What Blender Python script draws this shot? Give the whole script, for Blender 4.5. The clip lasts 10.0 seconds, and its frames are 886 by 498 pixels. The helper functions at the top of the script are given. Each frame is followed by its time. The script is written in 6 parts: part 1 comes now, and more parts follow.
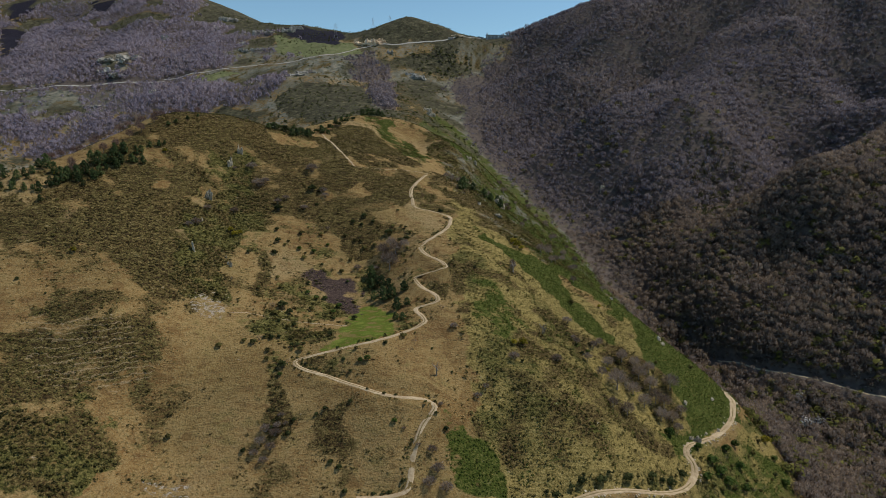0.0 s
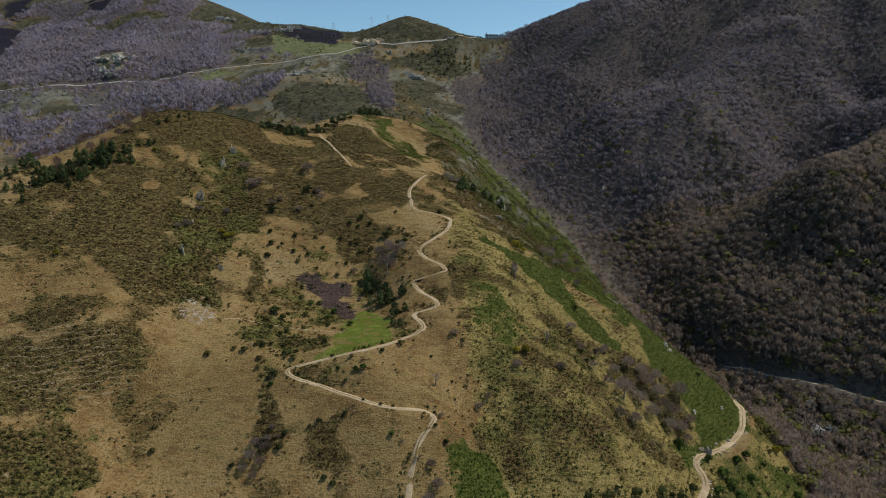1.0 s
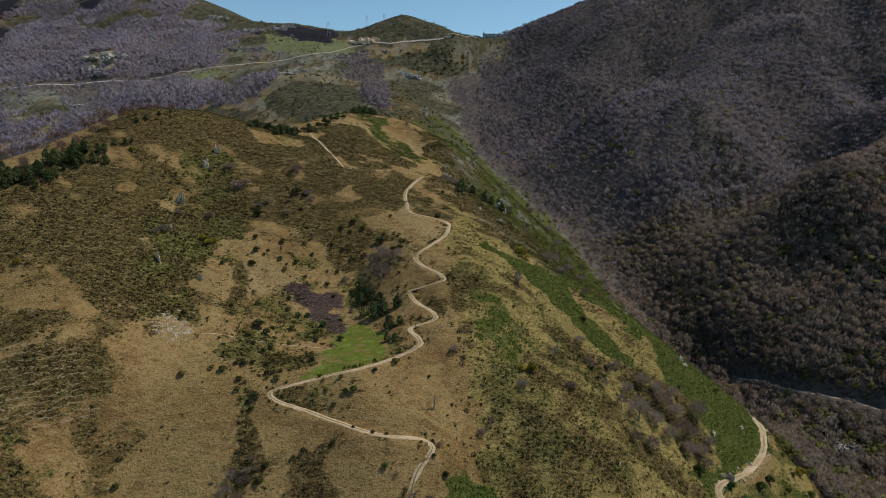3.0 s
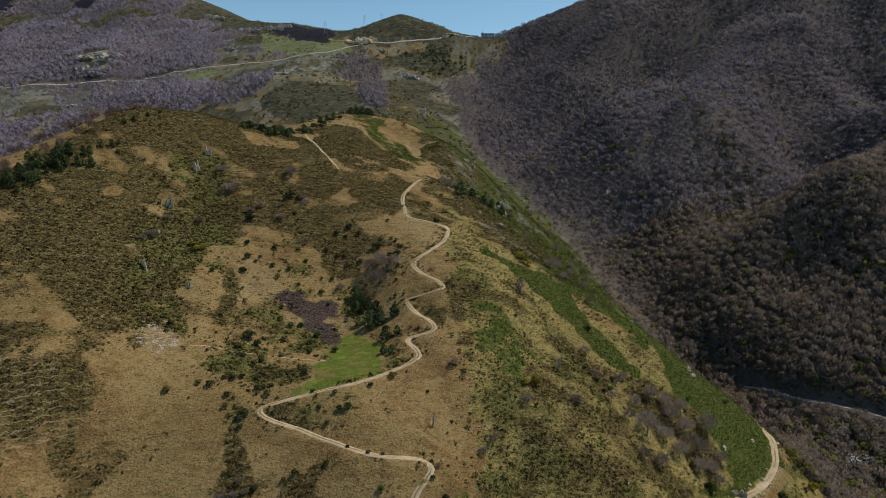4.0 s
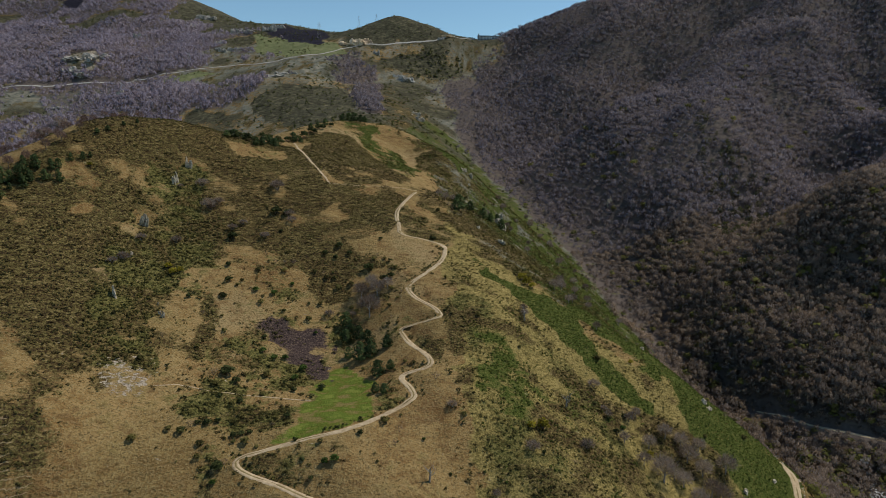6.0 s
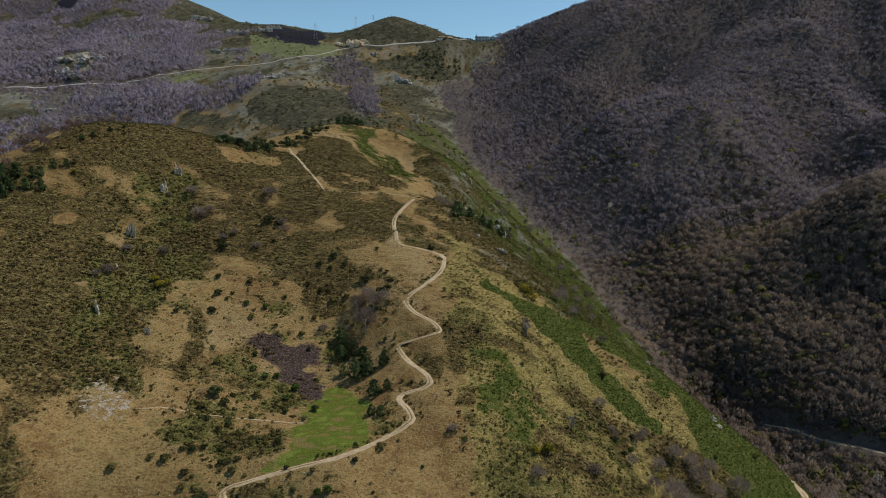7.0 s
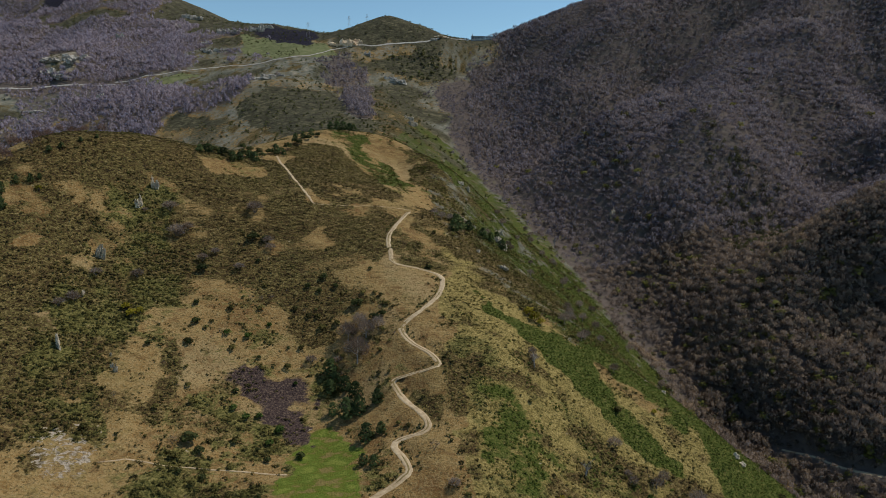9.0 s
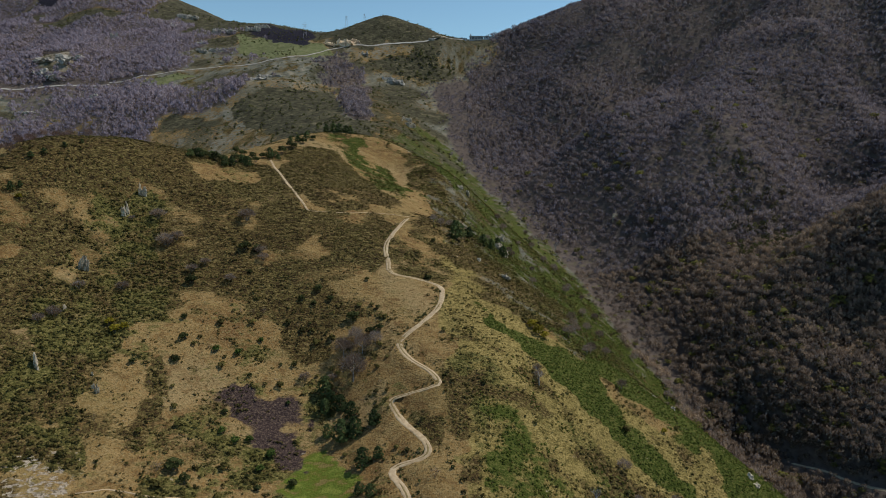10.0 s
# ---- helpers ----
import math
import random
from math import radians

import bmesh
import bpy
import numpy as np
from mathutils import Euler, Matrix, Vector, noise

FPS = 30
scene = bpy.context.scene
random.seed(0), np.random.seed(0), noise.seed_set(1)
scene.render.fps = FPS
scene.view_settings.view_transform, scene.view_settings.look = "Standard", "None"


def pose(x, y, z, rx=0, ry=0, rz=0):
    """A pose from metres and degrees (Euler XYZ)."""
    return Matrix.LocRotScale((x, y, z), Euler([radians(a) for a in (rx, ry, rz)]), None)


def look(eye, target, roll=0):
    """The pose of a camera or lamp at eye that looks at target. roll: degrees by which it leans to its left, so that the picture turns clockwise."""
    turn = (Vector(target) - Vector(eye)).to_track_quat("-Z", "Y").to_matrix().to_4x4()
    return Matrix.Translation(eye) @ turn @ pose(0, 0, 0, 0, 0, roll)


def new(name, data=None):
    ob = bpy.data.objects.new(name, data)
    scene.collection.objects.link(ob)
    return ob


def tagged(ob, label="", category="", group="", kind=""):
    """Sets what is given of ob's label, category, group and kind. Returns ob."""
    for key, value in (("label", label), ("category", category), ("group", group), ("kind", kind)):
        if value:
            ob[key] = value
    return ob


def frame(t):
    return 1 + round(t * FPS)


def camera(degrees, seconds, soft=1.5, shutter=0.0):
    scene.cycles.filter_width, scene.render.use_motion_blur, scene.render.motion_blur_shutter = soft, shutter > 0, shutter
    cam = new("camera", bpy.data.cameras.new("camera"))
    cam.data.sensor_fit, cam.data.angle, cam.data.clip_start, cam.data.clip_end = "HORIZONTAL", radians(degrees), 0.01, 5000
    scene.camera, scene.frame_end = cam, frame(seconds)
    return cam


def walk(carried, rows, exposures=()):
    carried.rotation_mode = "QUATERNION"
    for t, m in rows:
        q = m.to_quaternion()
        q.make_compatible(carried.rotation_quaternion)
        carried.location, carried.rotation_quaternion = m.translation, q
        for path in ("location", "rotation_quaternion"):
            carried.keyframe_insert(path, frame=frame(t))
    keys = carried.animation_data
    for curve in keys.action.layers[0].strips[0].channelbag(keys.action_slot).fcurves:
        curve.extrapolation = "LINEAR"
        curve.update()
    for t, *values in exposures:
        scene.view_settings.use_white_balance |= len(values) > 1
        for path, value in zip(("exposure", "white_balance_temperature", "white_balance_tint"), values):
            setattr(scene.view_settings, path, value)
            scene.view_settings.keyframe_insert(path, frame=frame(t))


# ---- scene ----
cam = camera(73.3, 10.0, soft=0.7)
METRES, EYE, TILT, LEAN, TURN = 145.0, 300.0, -10.0, 0.0, 0.0
ROWS = [
    (0.0, 0.0, 0.0, 0.0, -0.0, 0.0, 0.0),
    (0.5, -0.0018, 0.0489, 0.004, -0.06, 0.05, -0.02),
    (1.0, -0.0036, 0.098, 0.0085, -0.13, 0.09, -0.03),
    (1.5, -0.0055, 0.1468, 0.0136, -0.2, 0.13, -0.05),
    (2.0, -0.0074, 0.1954, 0.019, -0.29, 0.17, -0.05),
    (2.5, -0.0091, 0.244, 0.0251, -0.38, 0.2, -0.02),
    (4.0, -0.014, 0.3873, 0.0591, -0.66, 0.24, 0.03),
    (4.5, -0.0156, 0.4329, 0.0816, -0.79, 0.24, 0.06),
    (5.0, -0.0167, 0.4789, 0.1035, -0.9, 0.25, 0.03),
    (5.5, -0.0183, 0.5244, 0.1245, -1.02, 0.28, -0.03),
    (7.0, -0.0251, 0.6617, 0.1874, -1.4, 0.35, -0.02),
    (7.5, -0.0269, 0.7074, 0.2087, -1.52, 0.33, 0.03),
    (8.0, -0.0288, 0.7537, 0.2293, -1.62, 0.3, 0.09),
    (8.5, -0.0307, 0.7997, 0.2505, -1.74, 0.24, 0.13),
    (9.0, -0.0328, 0.8462, 0.2705, -1.86, 0.24, 0.15),
    (9.5, -0.035, 0.8928, 0.2897, -1.96, 0.22, 0.16),
    (10.0, -0.0365, 0.9393, 0.3093, -2.06, 0.2, 0.21),
]
walk(cam, [(t, pose(0, 0, EYE, TILT, LEAN, TURN) @ pose(METRES * x, METRES * y, METRES * z, 90 + pitch, roll, yaw)) for t, x, y, z, yaw, pitch, roll in ROWS])

# ---- light: clear spring sky, sun high on the right of the flight ----
SUN_ELEVATION, SUN_AZIMUTH = 57.0, 68.0   # degrees; azimuth from the flight's heading to the right
world = bpy.data.worlds.new("sky")
scene.world = world
world.use_nodes = True
wn = world.node_tree.nodes
sky = wn.new("ShaderNodeTexSky")
sky.sky_type = "NISHITA"
sky.sun_disc = False
sky.sun_elevation, sky.sun_rotation = radians(SUN_ELEVATION), radians(SUN_AZIMUTH)
sky.altitude, sky.air_density, sky.dust_density, sky.ozone_density = 1000, 1.0, 0.4, 0.3
clear = wn.new("ShaderNodeMix")   # a clean, slightly cyan mountain sky
clear.data_type, clear.blend_type = "RGBA", "MULTIPLY"
clear.inputs["Factor"].default_value = 1.0
clear.inputs[7].default_value = (0.76, 0.94, 0.93, 1)
world.node_tree.links.new(sky.outputs["Color"], clear.inputs[6])
world.node_tree.links.new(clear.outputs[2], wn["Background"].inputs["Color"])
wn["Background"].inputs["Strength"].default_value = 0.12
lamp = bpy.data.lights.new("sun", "SUN")
lamp.energy, lamp.angle, lamp.color = 3.5, radians(0.5), (1.0, 0.92, 0.80)
sun = new("sun", lamp)
_a, _e = radians(SUN_AZIMUTH), radians(SUN_ELEVATION)
sun.matrix_world = look((math.sin(_a) * math.cos(_e) * 900, math.cos(_a) * math.cos(_e) * 900 + 500, 300 + 900 * math.sin(_e)), (0, 500, 300))

# ---- materials ----
class Graph:
    """A material's node tree, with short helpers."""

    def __init__(self, name, roughness=0.9, specular=0.1):
        self.material = bpy.data.materials.new(name)
        self.material.use_nodes = True
        self.tree = self.material.node_tree
        self.bsdf = self.tree.nodes["Principled BSDF"]
        self.bsdf.inputs["Roughness"].default_value = roughness
        self.bsdf.inputs["Specular IOR Level"].default_value = specular
        self.where = self.tree.nodes.new("ShaderNodeNewGeometry").outputs["Position"]

    def link(self, a, b):
        self.tree.links.new(a, b)

    def feed(self, socket, value):
        if isinstance(value, (int, float)):
            socket.default_value = value
        elif isinstance(value, tuple):
            socket.default_value = (*value, 1.0)[:4] if len(socket.default_value) == 4 else value
        else:
            self.link(value, socket)

    def noise(self, size, detail=3.0, rough=0.55, stretch=None, warp=0.0):
        n = self.tree.nodes.new("ShaderNodeTexNoise")
        n.inputs["Scale"].default_value, n.inputs["Detail"].default_value, n.inputs["Roughness"].default_value = 1.0 / size, detail, rough
        n.inputs["Distortion"].default_value = warp
        if stretch:
            m = self.tree.nodes.new("ShaderNodeMapping")
            m.inputs["Scale"].default_value = stretch
            self.link(self.where, m.inputs["Vector"])
            self.link(m.outputs["Vector"], n.inputs["Vector"])
        else:
            self.link(self.where, n.inputs["Vector"])
        return n.outputs["Fac"]

    def maths(self, kind, a, b=0.0, c=0.0):
        n = self.tree.nodes.new("ShaderNodeMath")
        n.operation = kind
        for socket, v in zip(n.inputs, (a, b, c)):
            self.feed(socket, v)
        return n.outputs["Value"]

    def step(self, value, low, high):
        n = self.tree.nodes.new("ShaderNodeMapRange")
        n.interpolation_type = "SMOOTHSTEP"
        self.feed(n.inputs["Value"], value)
        n.inputs["From Min"].default_value, n.inputs["From Max"].default_value = low, high
        return n.outputs["Result"]

    def ramp(self, fac, *stops):
        n = self.tree.nodes.new("ShaderNodeValToRGB")
        for i, (at, colour) in enumerate(stops):
            e = n.color_ramp.elements[i] if i < 2 else n.color_ramp.elements.new(at)
            e.position, e.color = at, (*colour, 1)
        self.feed(n.inputs["Fac"], fac)
        return n.outputs["Color"]

    def mix(self, fac, a, b):
        n = self.tree.nodes.new("ShaderNodeMix")
        n.data_type = "RGBA"
        self.feed(n.inputs["Factor"], fac)
        self.feed(n.inputs[6], a)
        self.feed(n.inputs[7], b)
        return n.outputs[2]

    def attribute(self, name):
        n = self.tree.nodes.new("ShaderNodeAttribute")
        n.attribute_name = name
        s = self.tree.nodes.new("ShaderNodeSeparateColor")
        self.link(n.outputs["Color"], s.inputs["Color"])
        return s.outputs[0], s.outputs[1], s.outputs[2]

    def value(self, name):
        n = self.tree.nodes.new("ShaderNodeAttribute")
        n.attribute_name = name
        return n.outputs["Fac"]

    def island(self):
        return self.tree.nodes.new("ShaderNodeNewGeometry").outputs["Random Per Island"]

    def each(self):
        return self.tree.nodes.new("ShaderNodeObjectInfo").outputs["Random"]

    def bump(self, fac, strength, distance):
        n = self.tree.nodes.new("ShaderNodeBump")
        n.inputs["Strength"].default_value, n.inputs["Distance"].default_value = strength, distance
        self.link(fac, n.inputs["Height"])
        self.link(n.outputs["Normal"], self.bsdf.inputs["Normal"])

    def done(self, colour):
        self.feed(self.bsdf.inputs["Base Color"], colour)
        return self.material


def ground_material():
    g = Graph("hillside", 0.95, 0.05)
    heath, bracken, meadow = g.attribute("cover_a")
    burnt, scree, wood = g.attribute("cover_b")
    step_lines, pasture, gorse = g.attribute("cover_c")
    moor, green, dark_patch = g.attribute("cover_d")
    straw, _, _ = g.attribute("cover_e")
    fine, mid, big = g.noise(0.9, 4, 0.65), g.noise(5.0, 4, 0.6, stretch=(0.6, 1.0, 1.8)), g.noise(38.0, 3, 0.5)
    patch = g.noise(2.6, 4, 0.65, stretch=(0.55, 1.0, 2.0), warp=0.5)
    wide = g.noise(17.0, 5, 0.65, warp=0.4)
    mottle = g.maths("ADD", g.maths("ADD", g.maths("MULTIPLY", patch, 0.42), g.maths("MULTIPLY", mid, 0.30)), g.maths("MULTIPLY", wide, 0.28))
    clump = g.maths("ADD", g.maths("MULTIPLY", fine, 0.55), g.maths("MULTIPLY", patch, 0.45))
    tussock_shade = g.noise(1.4, 3, 0.6, stretch=(1.0, 1.0, 2.6))
    dry = g.ramp(g.maths("ADD", g.maths("MULTIPLY", mid, 0.55), g.maths("MULTIPLY", big, 0.45)),
                 (0.36, (0.135, 0.070, 0.026)), (0.47, (0.215, 0.130, 0.048)), (0.55, (0.275, 0.180, 0.074)), (0.66, (0.185, 0.136, 0.048)))
    vast = g.noise(85.0, 4, 0.55, warp=0.5)
    dry = g.mix(g.maths("MULTIPLY", g.step(vast, 0.52, 0.66), 0.40), dry, (0.170, 0.124, 0.045))
    dry = g.mix(g.maths("MULTIPLY", g.step(vast, 0.46, 0.36), 0.45), dry, (0.300, 0.225, 0.120))
    dry = g.mix(g.step(fine, 0.40, 0.70), dry, g.mix(0.5, dry, (0.33, 0.26, 0.13)))
    # dark streaks painted in for the fine shadows of tussocks
    dry = g.mix(g.step(tussock_shade, 0.53, 0.64), dry, g.mix(0.6, dry, (0.06, 0.046, 0.018)))
    dry = g.mix(g.step(g.noise(0.45, 3, 0.7), 0.56, 0.68), dry, g.mix(0.8, dry, (0.055, 0.042, 0.016)))
    dry = g.mix(g.step(g.noise(0.6, 4, 0.75), 0.57, 0.70), dry, g.mix(0.7, dry, (0.42, 0.33, 0.17)))

    dry = g.mix(0.03, dry, (0.06, 0.040, 0.016))
    dry = g.mix(g.maths("MULTIPLY", g.step(g.noise(9.0, 4, 0.6, warp=0.8), 0.56, 0.66), 0.55), dry, (0.115, 0.062, 0.024))

    def over(colour, base, mask, jitter, spread=0.9):
        m = g.maths("ADD", mask, g.maths("MULTIPLY", g.maths("SUBTRACT", jitter, 0.5), spread))
        return g.mix(g.step(m, 0.40, 0.60), base, colour)

    heather = g.ramp(clump, (0.40, (0.022, 0.017, 0.009)), (0.47, (0.066, 0.044, 0.019)), (0.53, (0.092, 0.078, 0.026)), (0.61, (0.205, 0.150, 0.066)))
    heather = g.mix(g.step(g.maths("ADD", g.maths("MULTIPLY", big, 0.5), g.maths("MULTIPLY", vast, 0.5)), 0.47, 0.54), heather, g.mix(0.2, heather, g.ramp(clump, (0.40, (0.024, 0.014, 0.008)), (0.50, (0.085, 0.048, 0.020)), (0.62, (0.190, 0.118, 0.055)))))
    ferns = g.ramp(clump, (0.38, (0.024, 0.034, 0.007)), (0.50, (0.054, 0.070, 0.014)), (0.62, (0.125, 0.120, 0.036)))
    lush = g.ramp(mid, (0.38, (0.170, 0.135, 0.048)), (0.45, (0.105, 0.118, 0.020)), (0.53, (0.090, 0.125, 0.020)), (0.62, (0.150, 0.170, 0.034)))
    char = g.ramp(fine, (0.34, (0.024, 0.016, 0.016)), (0.52, (0.060, 0.042, 0.038)), (0.68, (0.140, 0.100, 0.070)))
    stones = g.ramp(fine, (0.35, (0.110, 0.090, 0.060)), (0.55, (0.350, 0.295, 0.230)), (0.80, (0.470, 0.410, 0.340)))
    litter = g.ramp(mid, (0.30, (0.070, 0.056, 0.050)), (0.55, (0.110, 0.090, 0.078)), (0.80, (0.150, 0.125, 0.090)))
    peat = g.ramp(g.maths("ADD", g.maths("MULTIPLY", wide, 0.5), g.maths("MULTIPLY", mid, 0.5)), (0.36, (0.024, 0.022, 0.016)), (0.46, (0.048, 0.045, 0.028)), (0.55, (0.076, 0.071, 0.042)), (0.66, (0.165, 0.140, 0.088)))
    turf = g.ramp(g.maths("ADD", g.maths("MULTIPLY", wide, 0.6), g.maths("MULTIPLY", mid, 0.4)), (0.36, (0.095, 0.092, 0.050)), (0.50, (0.135, 0.150, 0.066)), (0.66, (0.195, 0.188, 0.100)))
    # rough pasture, with blue raised in the colour for distant haze
    grazed_hazed = g.ramp(g.maths("ADD", g.maths("MULTIPLY", wide, 0.6), g.maths("MULTIPLY", mid, 0.4)), (0.36, (0.062, 0.062, 0.048)), (0.47, (0.118, 0.120, 0.094)), (0.55, (0.176, 0.168, 0.132)), (0.66, (0.270, 0.238, 0.180)))
    moss = g.ramp(clump, (0.40, (0.026, 0.026, 0.009)), (0.49, (0.078, 0.074, 0.022)), (0.60, (0.185, 0.155, 0.056)))
    thatch = g.ramp(clump, (0.38, (0.070, 0.060, 0.019)), (0.48, (0.178, 0.138, 0.047)), (0.60, (0.310, 0.240, 0.092)))   # last year's bracken
    c = over(thatch, dry, straw, mottle, 1.2)
    c = over(grazed_hazed, c, pasture, mottle, 2.5)
    c = over(litter, c, wood, mottle, 1.2)
    c = over(moss, c, gorse, mottle, 2.2)
    c = over(heather, c, heath, mottle, 1.7)
    c = over(ferns, c, bracken, mottle, 1.9)
    c = over(peat, c, moor, mottle, 1.6)
    c = over(turf, c, green, mottle, 1.2)
    c = over(lush, c, meadow, patch, 0.8)
    c = over(char, c, burnt, patch, 0.6)
    c = over(stones, c, scree, patch, 2.2)
    # near-black, slightly blue patches on the west peak and ridge
    c = over(g.ramp(clump, (0.38, (0.010, 0.010, 0.015)), (0.55, (0.022, 0.020, 0.030)), (0.70, (0.060, 0.052, 0.054))), c, dark_patch, mottle, 2.0)
    # narrow sheep treads that follow the contours
    xyz = g.tree.nodes.new("ShaderNodeSeparateXYZ")
    g.link(g.where, xyz.inputs[0])
    wave = g.maths("SINE", g.maths("ADD", g.maths("MULTIPLY", xyz.outputs["Z"], 2.6), g.maths("MULTIPLY", g.noise(14.0, 4, 0.65), 24.0)))
    tread = g.maths("MULTIPLY", g.step(wave, 0.80, 0.97), g.step(g.maths("ADD", step_lines, g.maths("MULTIPLY", g.maths("SUBTRACT", mid, 0.5), 0.9)), 0.45, 0.65))
    c = g.mix(g.maths("MULTIPLY", tread, 0.6), c, (0.30, 0.225, 0.135))
    g.bump(g.maths("ADD", g.maths("MULTIPLY", fine, 0.8), mid), 1.0, 0.8)
    return g.done(c)


def plant_material(name, dark, middle, light, by_object=False, roughness=0.85, thinness=0.45, twiggy=0.0):
    g = Graph(name, roughness, 0.12)
    own = g.each() if by_object else g.value("tone")
    f = g.maths("ADD", g.maths("MULTIPLY", own, 0.6), g.maths("MULTIPLY", g.island(), 0.4))
    colour = g.ramp(f, (0.12, dark), (0.5, middle), (0.88, light))
    # thin leaves and twigs let some light through
    thin = g.tree.nodes.new("ShaderNodeBsdfTranslucent")
    both = g.tree.nodes.new("ShaderNodeMixShader")
    both.inputs[0].default_value = thinness
    g.link(colour, thin.inputs["Color"])
    g.link(g.bsdf.outputs[0], both.inputs[1])
    g.link(thin.outputs[0], both.inputs[2])
    last = both
    if twiggy:   # a spray of twigs is mostly gaps
        gaps = g.tree.nodes.new("ShaderNodeBsdfTransparent")
        last = g.tree.nodes.new("ShaderNodeMixShader")
        fine = g.noise(twiggy, 3, 0.7, stretch=(1.0, 1.0, 0.45))
        g.feed(last.inputs[0], g.maths("ADD", 0.30, g.maths("MULTIPLY", g.step(fine, 0.38, 0.62), 0.65)))
        g.link(gaps.outputs[0], last.inputs[1])
        g.link(both.outputs[0], last.inputs[2])
    g.link(last.outputs[0], g.tree.nodes["Material Output"].inputs["Surface"])
    return g.done(colour)


def mineral_material(name, dark, middle, light, size, roughness=0.9, relief=0.15):
    g = Graph(name, roughness, 0.2)
    f = g.maths("ADD", g.maths("MULTIPLY", g.noise(size, 6, 0.65), 0.65), g.maths("MULTIPLY", g.noise(size * 7, 3, 0.5), 0.35))
    g.bump(f, 0.7, relief)
    return g.done(g.ramp(f, (0.34, dark), (0.5, middle), (0.66, light)))


GROUND = ground_material()
DIRT = mineral_material("track gravel", (0.24, 0.175, 0.10), (0.38, 0.29, 0.18), (0.50, 0.40, 0.27), 1.6)
TURF_STRIP = mineral_material("worn verge grass", (0.11, 0.085, 0.036), (0.19, 0.145, 0.064), (0.28, 0.22, 0.11), 0.8)
ASPHALT = mineral_material("worn mountain road", (0.22, 0.205, 0.18), (0.33, 0.31, 0.28), (0.44, 0.415, 0.37), 4.0)
STONE = mineral_material("pale limestone", (0.17, 0.14, 0.10), (0.43, 0.37, 0.28), (0.63, 0.57, 0.46), 1.8, relief=0.4)
CRAG = mineral_material("weathered grey crag", (0.12, 0.105, 0.085), (0.30, 0.28, 0.245), (0.50, 0.475, 0.43), 3.0, relief=1.0)
SCAR = mineral_material("orange cut rock", (0.34, 0.24, 0.15), (0.58, 0.44, 0.30), (0.74, 0.63, 0.48), 5.0, relief=1.0)
BARK = mineral_material("grey bark", (0.05, 0.042, 0.035), (0.11, 0.095, 0.08), (0.20, 0.18, 0.16), 0.5, relief=0.03)
PALE_BARK = mineral_material("bleached dead wood", (0.10, 0.09, 0.08), (0.24, 0.22, 0.20), (0.38, 0.36, 0.33), 0.5, relief=0.03)
HEATHER = plant_material("heather", (0.030, 0.023, 0.011), (0.094, 0.078, 0.028), (0.196, 0.172, 0.058))
TUSSOCK = plant_material("dry tussock grass", (0.085, 0.060, 0.022), (0.21, 0.150, 0.056), (0.40, 0.312, 0.142))
FERN = plant_material("bracken", (0.030, 0.046, 0.008), (0.057, 0.083, 0.012), (0.104, 0.126, 0.025))
MOSSY = plant_material("gorse scrub", (0.036, 0.033, 0.012), (0.096, 0.088, 0.027), (0.190, 0.166, 0.054))
THICKET = plant_material("dark shrub leaves", (0.032, 0.039, 0.013), (0.066, 0.074, 0.024), (0.118, 0.120, 0.042))
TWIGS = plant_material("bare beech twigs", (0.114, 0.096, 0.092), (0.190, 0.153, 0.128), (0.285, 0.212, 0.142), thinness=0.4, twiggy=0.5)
# distant woods: the air's blue haze is painted into the twig colour
TWIGS_HAZED = plant_material("bare beech twigs, haze-blue", (0.110, 0.103, 0.134), (0.160, 0.143, 0.164), (0.232, 0.194, 0.178), thinness=0.35, twiggy=0.8)
# west mountain: stronger painted haze, so paler and bluer
TWIGS_HAZED_WEST = plant_material("lilac-grey beech twigs, hazed", (0.196, 0.178, 0.236), (0.266, 0.234, 0.290), (0.326, 0.280, 0.310), thinness=0.35, twiggy=1.2)
SPRING = plant_material("spring leaves", (0.062, 0.064, 0.018), (0.118, 0.120, 0.030), (0.190, 0.186, 0.048))
NEEDLES = plant_material("pine needles", (0.030, 0.046, 0.018), (0.064, 0.092, 0.034), (0.115, 0.148, 0.054), True)
HOLLY = plant_material("dark evergreen leaves", (0.026, 0.034, 0.012), (0.054, 0.066, 0.022), (0.100, 0.112, 0.040), True)
LEAVES = plant_material("fresh green leaves", (0.032, 0.055, 0.012), (0.065, 0.105, 0.022), (0.115, 0.165, 0.040), True)
BROOM = plant_material("yellow broom", (0.120, 0.105, 0.012), (0.240, 0.200, 0.018), (0.360, 0.300, 0.034), True)
BLOSSOM = plant_material("white blossom", (0.20, 0.20, 0.20), (0.38, 0.38, 0.37), (0.60, 0.60, 0.58), True)
GREY_TWIGS = plant_material("grey leafless twigs", (0.130, 0.100, 0.082), (0.225, 0.178, 0.146), (0.330, 0.270, 0.222), True, twiggy=0.25)
RED_TWIGS = plant_material("reddish bare twigs", (0.12, 0.080, 0.068), (0.19, 0.128, 0.106), (0.26, 0.180, 0.150), True, twiggy=0.4)

